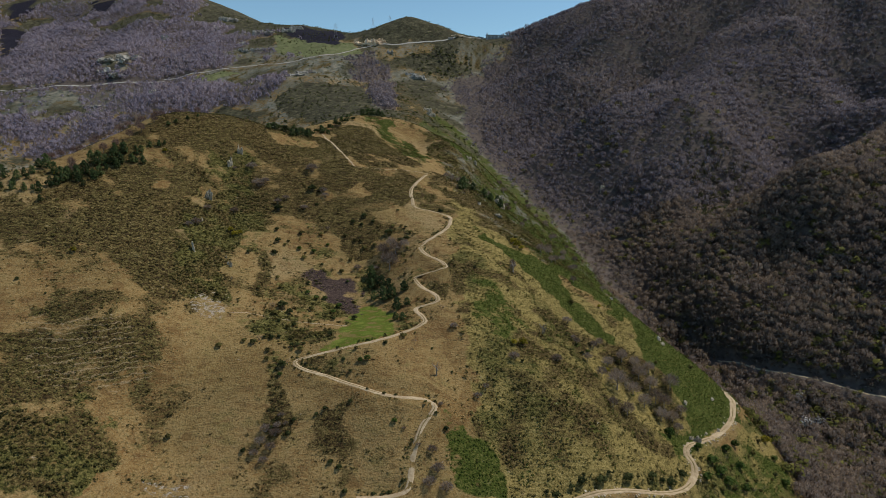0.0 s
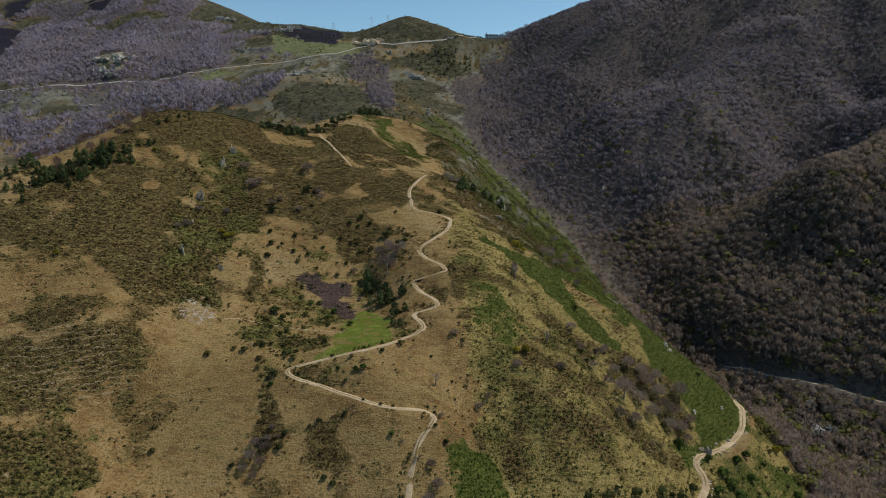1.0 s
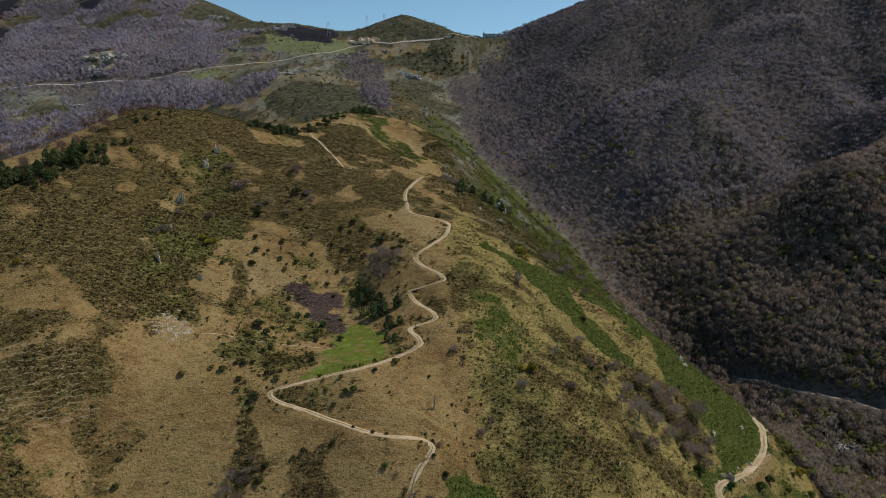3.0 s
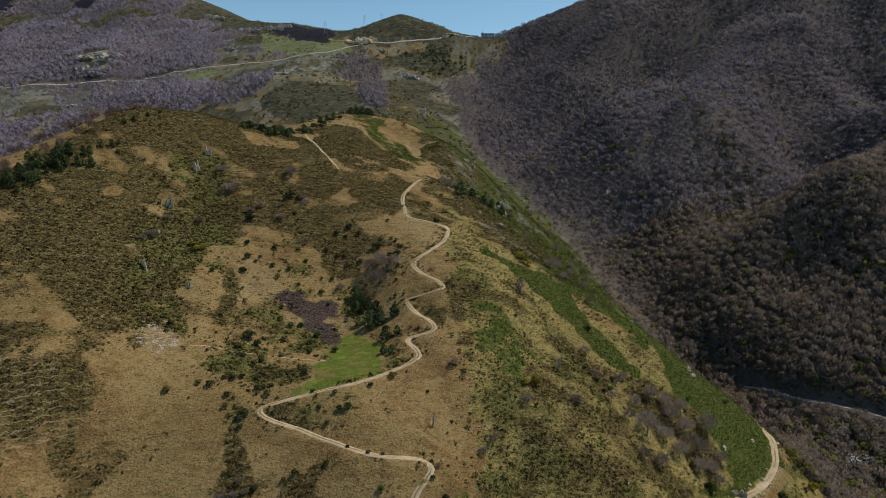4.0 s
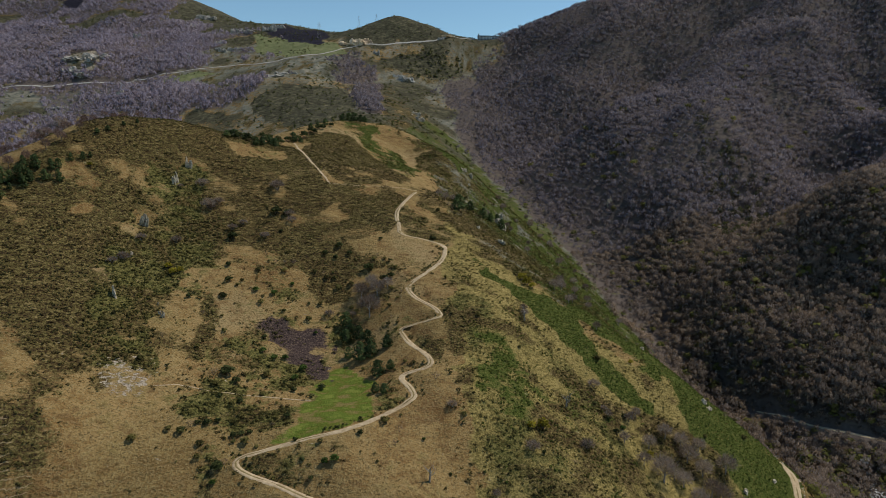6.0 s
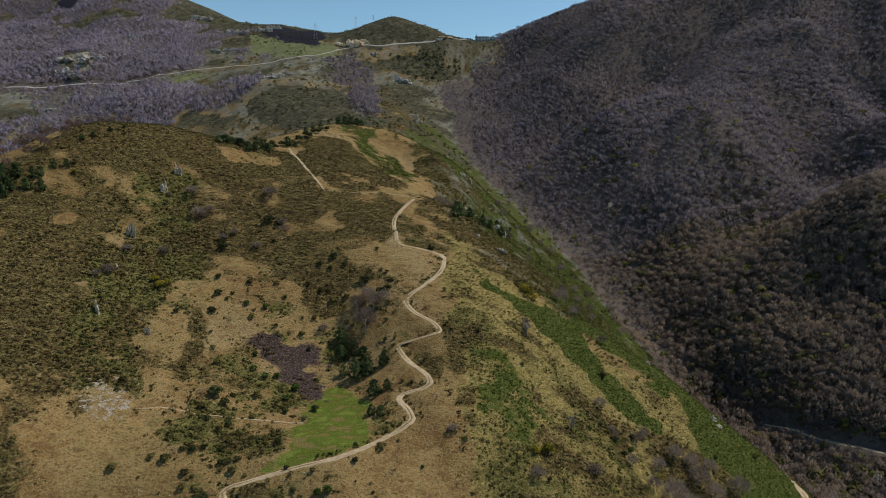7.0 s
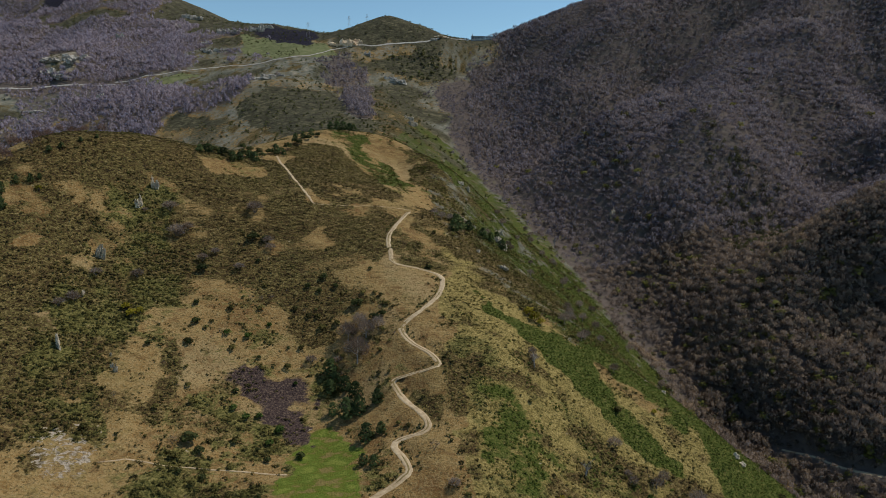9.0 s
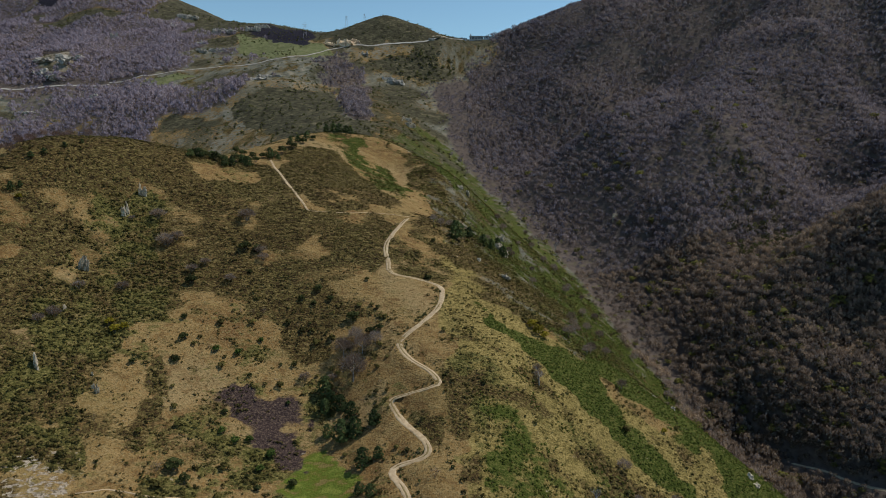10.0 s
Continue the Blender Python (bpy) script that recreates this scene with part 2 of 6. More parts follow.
# ---- the lie of the land: crest, flank and valley lines (x, y, height), joined by a smooth surface ----
SPUR = [(-43, 254, 159), (-23, 266, 171), (-4, 277, 175), (-4, 301, 187), (-10, 327, 199), (1, 383, 220), (-17, 412, 228),
        (6, 452, 241), (-16, 536, 273), (-29, 682, 299), (-79, 720, 333)]
HILL = [(-171, 237, 182), (-133, 258, 165), (-89, 261, 164), (-175, 270, 197), (-97, 286, 182), (-77, 297, 187), (-40, 295, 192),
        (-172, 290, 215), (-135, 332, 210), (-50, 352, 196), (-212, 316, 228), (-217, 342, 244), (-115, 411, 234), (-83, 414, 227),
        (-45, 392, 206), (-232, 412, 283), (-174, 437, 263), (-168, 475, 285), (-75, 514, 281), (-119, 586, 306)]
HILL_CREST = [(-284, 386, 279), (-259, 405, 284), (-220, 440, 297), (-209, 473, 317), (-189, 505, 322), (-172, 540, 320), (-167, 590, 313), (-135, 620, 312), (-110, 652, 320), (-100, 720, 333)]
EAST_FLANK = [(30, 267, 149), (17, 293, 173), (61, 293, 167), (99, 335, 161), (5, 322, 199), (58, 348, 188), (96, 364, 175), (80, 375, 187),
              (40, 390, 216), (145, 324, 129), (173, 326, 112), (202, 393, 123), (202, 342, 100), (51, 665, 259), (70, 641, 233),
              (104, 649, 215), (132, 670, 192), (177, 591, 145), (27, 653, 277), (6, 675, 302), (-41, 703, 320), (34, 536, 251), (130, 403, 182),
              (165, 402, 155), (186, 398, 139), (180, 475, 124), (150, 520, 152)]
GORGE = [(215, 300, 78), (250, 400, 88), (240, 460, 98), (226, 540, 112), (212, 620, 132), (195, 720, 165), (165, 850, 208), (135, 980, 246),
         (95, 1100, 285), (80, 1180, 306), (92, 1400, 400), (108, 1580, 500)]
VALLEY_ROAD = [(245, 505, 109), (259, 475, 114), (291, 450, 116), (336, 425, 112), (430, 380, 108)]
EAST_SPUR = [(382, 611, 268), (424, 640, 276), (560, 700, 330), (329, 585, 219), (317, 560, 184), (247, 614, 167), (261, 488, 125), (268, 544, 160),
             (299, 500, 156), (336, 520, 186), (345, 565, 222), (247, 549, 148), (225, 571, 135), (291, 640, 202), (389, 776, 231), (352, 801, 248), (600, 480, 290)]
EAST_MOUNTAIN = [(275, 717, 192), (222, 829, 232), (317, 877, 308), (384, 865, 319), (388, 952, 362), (196, 1045, 288), (343, 1191, 358),
                 (220, 1390, 428), (173, 1453, 440), (522, 867, 264), (657, 1177, 494), (614, 900, 338), (900, 1000, 480), (1400, 900, 620),
                 (300, 1489, 514), (404, 1414, 539), (509, 1363, 508), (614, 1340, 527), (523, 1048, 406), (649, 1106, 431), (719, 1074, 373),
                 (545, 1001, 350), (439, 1322, 446), (311, 1269, 417), (422, 844, 284), (560, 951, 324), (197, 903, 243), (253, 861, 269), (283, 801, 250)]
EAST_CREST = [(188, 1715, 594), (240, 1690, 610), (321, 1650, 623), (358, 1660, 640), (400, 1660, 657), (460, 1660, 676), (520, 1650, 683), (650, 1560, 705), (1000, 1500, 830), (1600, 1500, 860), (900, 2300, 600)]
SADDLE = [(121, 1725, 591), (46, 1640, 577), (-64, 1610, 558), (-179, 1590, 544), (-90, 1690, 633), (-201, 1720, 605), (47, 1680, 592),
          (-30, 1900, 560), (150, 1950, 540), (0, 2600, 420)]
WEST = [(-258, 1444, 489), (-296, 1291, 434), (-67, 1452, 450), (-29, 1159, 358), (-350, 1201, 378), (-554, 1505, 482), (-598, 1485, 470),
        (-667, 1467, 438), (-826, 1507, 466), (-813, 1548, 508), (-752, 1560, 500), (-794, 1376, 378), (-767, 1255, 330), (-1082, 1500, 429),
        (-1108, 1825, 605), (-964, 1679, 526), (-801, 1801, 602), (-644, 1603, 528), (-489, 1632, 536), (-457, 1365, 426), (-516, 1282, 394),
        (-674, 1380, 402), (-894, 1451, 434), (-493, 1748, 598), (-240, 1350, 446), (-180, 1240, 402)]
WEST_CREST = [(-671, 1963, 680), (-441, 1827, 632), (-1291, 2052, 679), (-395, 1950, 653), (-618, 2050, 692), (-818, 2150, 785), (-1250, 2350, 900),
              (-1900, 2100, 800), (-700, 2800, 600)]
WEST_VALLEY = [(-330, 560, 215), (-420, 700, 190), (-520, 900, 205), (-560, 1080, 250), (-300, 900, 255), (-220, 780, 285), (-130, 805, 306), (-340, 480, 238), (-480, 420, 150),
               (-110, 900, 322), (-60, 1000, 335), (-900, 900, 220), (-1500, 1200, 380)]
FOOT = [(0, 180, 110), (-150, 170, 140), (0, 60, 60), (-300, 200, 170), (-450, 50, 90), (150, 200, 75), (300, 150, 60), (0, -300, 20), (600, 200, 150),
        (-800, -200, 90), (900, -200, 130), (0, -1200, 20), (1800, 200, 450), (-1900, 300, 260), (-1700, -1200, 150), (1800, -1200, 250),
        (2400, 2800, 500), (-2400, 3200, 600), (0, 3600, 300)]

_ctrl = np.array(SPUR + HILL + HILL_CREST + EAST_FLANK + GORGE + VALLEY_ROAD + EAST_SPUR + EAST_MOUNTAIN + EAST_CREST + SADDLE + WEST + WEST_CREST
                 + WEST_VALLEY + FOOT, float)


def _bend(d2):
    return d2 * np.log(d2 + 1e-9)


def _solve_surface(c, smooth):
    p = c[:, :2] / 1000.0
    n = len(p)
    d2 = ((p[:, None] - p[None]) ** 2).sum(-1)
    k = _bend(d2) + smooth * np.eye(n)
    q = np.c_[np.ones(n), p]
    a = np.block([[k, q], [q.T, np.zeros((3, 3))]])
    return p, np.linalg.solve(a, np.r_[c[:, 2], 0, 0, 0])


_sp, _sw = _solve_surface(_ctrl, 8e-5)


def large_form(x, y):
    x, y = np.asarray(x, float), np.asarray(y, float)
    shape, x, y = x.shape, x.ravel() / 1000.0, y.ravel() / 1000.0
    z = _sw[-3] + _sw[-2] * x + _sw[-1] * y
    for (px, py), w in zip(_sp, _sw):
        z += w * _bend((x - px) ** 2 + (y - py) ** 2)
    return z.reshape(shape)


_table = np.random.RandomState(7).rand(256, 256)


def grain(x, y, size, k=0):
    """Smooth noise from -1 to 1 with bumps of about that size."""
    u, v = np.asarray(x, float) / size + 37.3 * k, np.asarray(y, float) / size + 91.7 * k
    i, j = np.floor(u).astype(int), np.floor(v).astype(int)
    f, g = u - i, v - j
    f, g = f * f * (3 - 2 * f), g * g * (3 - 2 * g)
    a, b = _table[i % 256, j % 256], _table[(i + 1) % 256, j % 256]
    c, d = _table[i % 256, (j + 1) % 256], _table[(i + 1) % 256, (j + 1) % 256]
    return ((a * (1 - f) + b * f) * (1 - g) + (c * (1 - f) + d * f) * g) * 2 - 1


def smooth(a, b, v):
    w = np.clip((np.asarray(v, float) - a) / (b - a), 0, 1)
    return w * w * (3 - 2 * w)


# spurs (+) and gullies (-) on the wooded mountain: line, height, half width
FOLDS = [([(724, 1330), (595, 1300), (524, 1270), (461, 1230), (380, 1150), (290, 1050), (215, 1010), (160, 985)], 38, 60),
         ([(675, 1400), (594, 1380), (517, 1350), (440, 1320), (350, 1250), (256, 1170), (180, 1094), (120, 1030)], -34, 50),
         ([(434, 1480), (357, 1440), (287, 1440), (193, 1420), (109, 1360), (67, 1297)], 18, 42), ([(390, 1567), (290, 1548), (203, 1518), (119, 1500), (81, 1444)], -14, 32),
         ([(700, 1230), (520, 1050), (388, 952), (310, 870), (235, 810)], 14, 45), ([(532, 1106), (515, 994), (506, 889)], -11, 26), ([(652, 1169), (655, 1088), (589, 908)], 11, 28),
         ([(785, 1253), (751, 1132), (724, 1036)], -14, 34), ([(746, 1034), (574, 900), (480, 850), (428, 799), (307, 660)], -14, 34),
         ([(454, 1210), (390, 1040), (313, 910), (269, 826), (247, 785)], -16, 28), ([(560, 690), (420, 640), (330, 620), (255, 610)], 9, 30), ([(480, 560), (370, 560), (290, 545)], -10, 25),
         ([(-640, 1900), (-700, 1700), (-720, 1560)], -16, 45), ([(-900, 1950), (-880, 1750), (-900, 1600)], 14, 45), ([(-1050, 1980), (-1010, 1800), (-1020, 1650)], -14, 40)]


def fold(x, y, line, high, wide):
    best = np.full(x.shape, 1e18)
    for (ax, ay), (bx, by) in zip(line[:-1], line[1:]):
        ex, ey = bx - ax, by - ay
        t = np.clip(((x - ax) * ex + (y - ay) * ey) / (ex * ex + ey * ey), 0, 1)
        best = np.minimum(best, (x - ax - t * ex) ** 2 + (y - ay - t * ey) ** 2)
    return high * np.exp(-np.sqrt(best) / wide)


def open_height(x, y):
    x, y = np.asarray(x, float), np.asarray(y, float)
    z = large_form(x, y)
    far = smooth(650, 1000, np.hypot(x, y * 0.9)) + smooth(230, 330, x) * smooth(420, 520, y)
    far = np.clip(far, 0, 1)
    near = 1 - far
    z = z + near * (0.9 * grain(x, y, 24, 1) + 0.45 * grain(x, y, 9, 2) + 0.2 * grain(x, y, 4, 3))
    ribs = 1 - 2 * np.abs(grain(x, y, 120, 4))
    z = z + far * (5 * ribs + 2.5 * grain(x, y, 45, 5) + 1.2 * grain(x, y, 16, 6))
    across, down = 0.53 * x - 0.85 * y, 0.85 * x + 0.53 * y   # along and down the mountain's face
    east = far * smooth(150, 260, x)
    z = z + east * (4.5 * (1 - 2 * np.abs(grain(across, down / 4.0, 58, 7))) + 2.2 * (1 - 2 * np.abs(grain(across, down / 3.0, 24, 8))))
    for line, high, wide in FOLDS:
        z = z + far * fold(x, y, line, high, wide)
    return z


def graded(lo, hi, fine0, fine1, step, growth):
    """Grid lines: even in the middle stretch, wider and wider outside it."""
    mid = list(np.arange(fine0, fine1 + step / 2, step))
    up, s = [mid[-1]], step
    while up[-1] < hi:
        s = min(s * growth, 60)
        up.append(up[-1] + s)
    down, s = [mid[0]], step
    while down[-1] > lo:
        s = min(s * growth, 60)
        down.append(down[-1] - s)
    return np.array(down[:0:-1] + mid + up[1:])

# ---- ways: centre lines on the plan ----
MAIN_TRACK_LOW = [(-38.1, 238.1), (-20.9, 239.0), (-15.5, 241.2), (-14.3, 246.9), (-14.0, 252.7), (-12.2, 258.7), (-9.7, 265.6), (-5.5, 270.4), (-3.9,
    273.9), (-6.1, 275.8), (-12.2, 275.7), (-23.3, 274.7), (-34.5, 276.5), (-46.2, 280.9), (-60.1, 287.5), (-71.2, 291.9), (-76.9, 295.4), (-76.9,
    299.2), (-70.2, 301.6), (-55.7, 304.8), (-40.7, 306.4), (-30.5, 311.6), (-20.2, 320.1), (-12.6, 327.3), (-10.4, 330.7), (-12.9, 337.3), (-16.5,
    342.8)]
MAIN_TRACK_HIGH = [(-16.5, 342.8), (-14.3, 346.5), (-6.5, 347.3), (-3.1, 350.6), (-4.9, 357.4), (-11.4, 366.8), (-16.9, 376.9), (-18.2, 382.3),
    (-11.9, 382.6), (-1.5, 381.8), (1.9, 384.6), (-2.3, 392.3), (-10.5, 400.9), (-15.8, 410.9), (-14.4, 415.7), (-5.7, 425.7), (2.5, 438.8), (5.6,
    452.6), (4.8, 461.7), (-6.2, 465.4), (-21.8, 466.9), (-24.4, 476.1), (-26.5, 490.4), (-23.5, 506.9), (-17.9, 526.9), (-13.8, 542.2)]
UPPER_PATH = [(-13.8, 542.2), (-46.5, 525.8), (-75.6, 512.0), (-86.9, 532.8), (-101.5, 559.6), (-122.1, 612.0)]
SHEEP_PATH = [(-122.5, 330.3), (-116.2, 333.1), (-114.6, 334.3), (-108.1, 334.6), (-98.2, 334.9), (-86.6, 337.3), (-75.5, 338.4), (-65.9, 337.4), (-56.5, 336.7)]
LOWER_TRACK = [(56.9, 252.7), (65.5, 255.8), (74.5, 259.8), (89.7, 265.2), (109.9, 274.0), (125.5, 284.0), (135.9, 296.2), (139.6, 305.4), (138.5,
    313.5), (142.9, 320.4), (157.9, 331.7), (176.6, 349.6), (190.3, 367.0), (198.4, 382.6), (203.0, 392.0), (205.5, 402.0), (205.0, 414.0), (200.0,
    428.0), (196.0, 442.0)]
GORGE_ROAD = [(244.9, 505.5), (259.5, 475.9), (281.4, 456.5), (304.1, 441.8), (319.6, 431.6), (335.4, 424.4)]
WEST_ROAD = [(-1077.9, 1493.5), (-969.0, 1454.6), (-872.4, 1451.3), (-793.2, 1478.6), (-674.3, 1486.6)]
PASS_ROAD = [(-678.0, 1495.7), (-595.5, 1481.0), (-523.8, 1491.0), (-459.5, 1504.9), (-379.3, 1490.3), (-307.1, 1490.3), (-249.5, 1524.8), (-192.9, 1582.7), (-121.4, 1590.8), (-64.1, 1605.2), (8.8, 1617.7), (62.2, 1672.0)]

# ---- kinds of cover: outlines on the plan ----
BURNT = [(-99, 387), (-92, 394), (-83, 399), (-77, 395), (-70, 395), (-60, 392), (-54, 384), (-57, 379), (-51, 368), (-53, 359), (-62, 358), (-68,
    367), (-76, 373), (-81, 380), (-91, 383), (-98, 384)]
MEADOW = [(-65, 306), (-61, 317), (-57, 342), (-52, 368), (-45, 375), (-35, 360), (-28, 338), (-23, 319), (-38, 308), (-53, 305)]
SCREE = [(-147, 333), (-137, 343), (-125, 338), (-123, 327), (-132, 320), (-141, 322)]
BRACKEN_TOP = [(-95, 715), (-60, 725), (-43, 712), (-31, 672), (-13, 587), (-43, 547), (-81, 606)]
CLEARING = [(-154, 528), (-142, 537), (-115, 551), (-112, 534), (-138, 520)]
PATCH_A = [(-62, 266), (-57, 270), (-50, 274), (-44, 274), (-47, 271), (-55, 267)]
PATCH_C = [(-126, 396), (-118, 399), (-109, 370), (-111, 351), (-120, 357), (-123, 380)]
PATCH_G = [(-15, 377), (2, 367), (6, 346), (-5, 359)]
WOOD_WEST = [(-1237, 1731), (-1297, 1977), (-1251, 2087), (-1038, 1898), (-886, 1832), (-803, 1961), (-659, 1846), (-563, 1704), (-556, 1567), (-603,
    1500), (-677, 1492), (-770, 1488), (-793, 1555), (-851, 1543), (-834, 1480), (-1001, 1505), (-1111, 1542)]
WOOD_WEST_LOW = [(-936, 1286), (-887, 1321), (-774, 1253), (-706, 1282), (-698, 1338), (-676, 1459), (-605, 1454), (-513, 1382), (-430, 1282), (-374,
    1296), (-317, 1311), (-329, 1260), (-399, 1260), (-431, 1247), (-475, 1241), (-330, 800), (-262, 600), (-262, 500), (-310, 430), (-520, 720),
    (-733, 1143), (-817, 1110)]
WOOD_RIDGE = [(-162, 1311), (-122, 1410), (-91, 1174), (-93, 1070), (-133, 1113)]
WOOD_RIDGE2 = [(-233, 1482), (-188, 1537), (-123, 1464), (-120, 1395), (-162, 1319), (-201, 1351)]
PASTURE = [(-591, 1435), (-586, 1474), (-496, 1489), (-384, 1480), (-331, 1627), (-442, 1715), (-422, 1766), (-310, 1593), (-226, 1514), (-128, 1492),
    (-206, 1370), (-224, 1324), (-364, 1401), (-427, 1349)]
PASTURE_WEST = [(-1065, 1475), (-879, 1440), (-700, 1482), (-667, 1352), (-712, 1317), (-896, 1336), (-966, 1329)]
HEATH_DOME = [(-333, 1231), (-259, 1257), (-153, 1150), (-138, 1035), (-217, 1042), (-297, 1129)]
HEATH_DOME2 = [(-460, 1230), (-407, 1245), (-318, 1171), (-292, 1109), (-401, 1188)]
HEATH_CONE = [(-211, 1616), (-192, 1716), (-128, 1693), (-82, 1683), (-6, 1675), (54, 1654), (-64, 1609), (-150, 1589)]
HEATH_DARK = [(-466, 1816), (-437, 1904), (-295, 1768), (-225, 1726), (-242, 1623), (-346, 1701), (-422, 1766)]
HEATH_WPEAK = [(-1529, 2174), (-1327, 2194), (-1277, 2068), (-1297, 1977), (-1251, 1752)]
CONIFER_PATCH = [(358, 901), (375, 872), (389, 847), (410, 823), (418, 799), (326, 643), (319, 686), (309, 705), (329, 786), (338, 834)]
BAND_EDGE = [(125, 409), (128, 398), (114, 408), (101, 422), (86, 440)]
BAND_TIP = [(134, 398), (153, 410), (235, 466), (180, 357), (155, 344), (140, 352), (130, 366)]
GULLY = [(-89, 292), (-84, 290), (-78, 279), (-74, 268), (-76, 262), (-82, 261), (-86, 270)]
LANDSLIP_EAST = [(205, 369), (220, 380), (226, 372), (218, 358), (205, 351), (200, 356)]
MOOR_DOME = [(-343, 1271), (-264, 1283), (-159, 1242), (-138, 1116), (-179, 1050), (-231, 1064), (-297, 1129), (-331, 1198)]
PASS_SCRUB = [(-84, 1560), (-35, 1580), (23, 1595), (75, 1605), (79, 1540), (8, 1498), (-53, 1490), (-89, 1522)]
DARK_PEAK = [(-1417, 1998), (-1398, 2025), (-1344, 2013), (-1240, 1835), (-1211, 1716), (-1221, 1707)]
DARK_TOP = [(-1387, 2036), (-1401, 2152), (-1414, 2193), (-1489, 2186), (-1454, 2083)]
DARK_NOTCH = [(-1227, 2179), (-1119, 2135), (-1093, 2049), (-1172, 2103)]
DARK_RIDGE = [(-466, 1816), (-433, 1887), (-300, 1799), (-271, 1721), (-270, 1614), (-333, 1634), (-390, 1693), (-432, 1738)]
SCREE_WEST = [(-875, 1605), (-797, 1579), (-775, 1554), (-767, 1517), (-802, 1514), (-832, 1534)]
GREEN_FIELD = [(-589, 1429), (-590, 1466), (-545, 1465), (-516, 1467), (-485, 1455), (-521, 1422), (-519, 1382)]
GREEN_FIELD2 = [(-473, 1751), (-409, 1708), (-268, 1602), (-201, 1530), (-307, 1504), (-411, 1587), (-445, 1644)]
EAST_MEADOW = [(400, 602), (419, 610), (398, 571), (396, 540), (394, 535), (394, 564)]
FLANK = [(8, 540), (4, 420), (6, 330), (12, 285), (16, 240), (70, 250), (140, 290), (196, 385), (150, 400), (105, 405), (70, 430), (40, 470)]
FAR_FLANK = [(8, 520), (40, 468), (110, 402), (160, 398), (190, 400), (225, 440), (215, 560), (205, 640), (185, 780), (138, 1000), (85, 1150), (-20, 1180), (-50, 1000), (-60, 800), (-5, 690)]
BASIN = [(-128, 345), (-105, 300), (-60, 285), (-10, 300), (-15, 360), (-25, 440), (-60, 450), (-110, 430)]
BELOW_TRACK = [(142, 300), (150, 312), (185, 345), (208, 385), (232, 400), (226, 350), (205, 300), (170, 270), (130, 265)]


# heath, gorse and bracken by stretches of the hill
HILL_BASE = [(-285, 360), (-240, 425), (-215, 500), (-180, 570), (-120, 600), (-75, 520), (-25, 520), (-30, 440), (-70, 430), (-120, 440), (-135, 400), (-140, 340),
    (-175, 330), (-215, 345), (-260, 335)]
GRASS_SHELF = [(-275, 371), (-252, 372), (-236, 393), (-219, 420), (-198, 436), (-188, 455), (-189, 466), (-204, 452), (-219, 443), (-219, 428),
    (-232, 407), (-251, 383), (-279, 377)]
HEATH_BAND = [(-258, 344), (-258, 366), (-239, 374), (-234, 391), (-227, 412), (-201, 433), (-196, 429), (-186, 422), (-172, 379), (-158, 335), (-157,
    323), (-167, 318), (-178, 335), (-194, 344), (-206, 352), (-218, 336), (-238, 333), (-248, 328)]
BARE_SPOT = [(-196, 437), (-195, 444), (-192, 455), (-190, 462), (-188, 463), (-188, 453), (-192, 444)]
BARE_SPOT_B = [(-203, 411), (-201, 421), (-197, 427), (-194, 425), (-194, 421), (-198, 415)]
GRASS_WEST = [(-247, 327), (-233, 334), (-216, 337), (-204, 347), (-195, 341), (-179, 331), (-168, 317), (-174, 306), (-187, 302), (-201, 295), (-210,
    287), (-220, 285)]
RAGGED_HEATH = [(-207, 308), (-185, 304), (-168, 316), (-154, 326), (-143, 333), (-139, 322), (-150, 310), (-161, 301), (-174, 289), (-188, 283),
    (-205, 288), (-201, 295)]
OLIVE_GULLY = [(-193, 460), (-177, 487), (-161, 494), (-151, 480), (-149, 458), (-130, 448), (-126, 420), (-140, 411), (-139, 390), (-137, 372),
    (-125, 336), (-137, 340), (-145, 327), (-157, 336), (-172, 379), (-185, 426), (-186, 450)]
BROWN_DOME = [(-225, 480), (-216, 520), (-196, 560), (-176, 575), (-152, 548), (-139, 523), (-111, 544), (-101, 544), (-78, 504), (-41, 514), (-23,
    524), (-25, 478), (-42, 475), (-61, 481), (-79, 482), (-101, 477), (-126, 490), (-155, 495), (-175, 487), (-191, 466), (-205, 454)]
CLUMP_BAND = [(-131, 489), (-101, 477), (-74, 473), (-42, 469), (-40, 446), (-52, 422), (-71, 426), (-92, 430), (-100, 442), (-111, 442), (-121, 429),
    (-134, 447), (-147, 465), (-142, 481)]
GRASS_BOWL = [(-141, 403), (-124, 417), (-122, 436), (-99, 440), (-93, 427), (-75, 425), (-54, 419), (-51, 408), (-72, 404), (-88, 399), (-100, 392),
    (-98, 376), (-97, 348), (-104, 335), (-114, 339), (-112, 368), (-129, 377)]
CLUMP_SPOT = [(-75, 425), (-66, 433), (-51, 426), (-49, 414), (-61, 413), (-72, 416)]
GRASS_TONGUE = [(-56, 455), (-37, 466), (-22, 462), (3, 458), (-4, 439), (-36, 443), (-51, 445)]
GRASS_NOTCH = [(-80, 472), (-67, 490), (-58, 478), (-69, 469)]
RIDGE_HEATH = [(-118, 647), (-94, 656), (-76, 663), (-59, 637), (-40, 596), (-24, 578), (-16, 562), (-27, 550), (-52, 530), (-75, 515), (-89, 539),
    (-104, 571)]
FERN_STRIP = [(-92, 706), (-78, 714), (-60, 703), (-48, 679), (-26, 680), (-15, 622), (-20, 576), (-37, 587), (-54, 634), (-74, 666)]
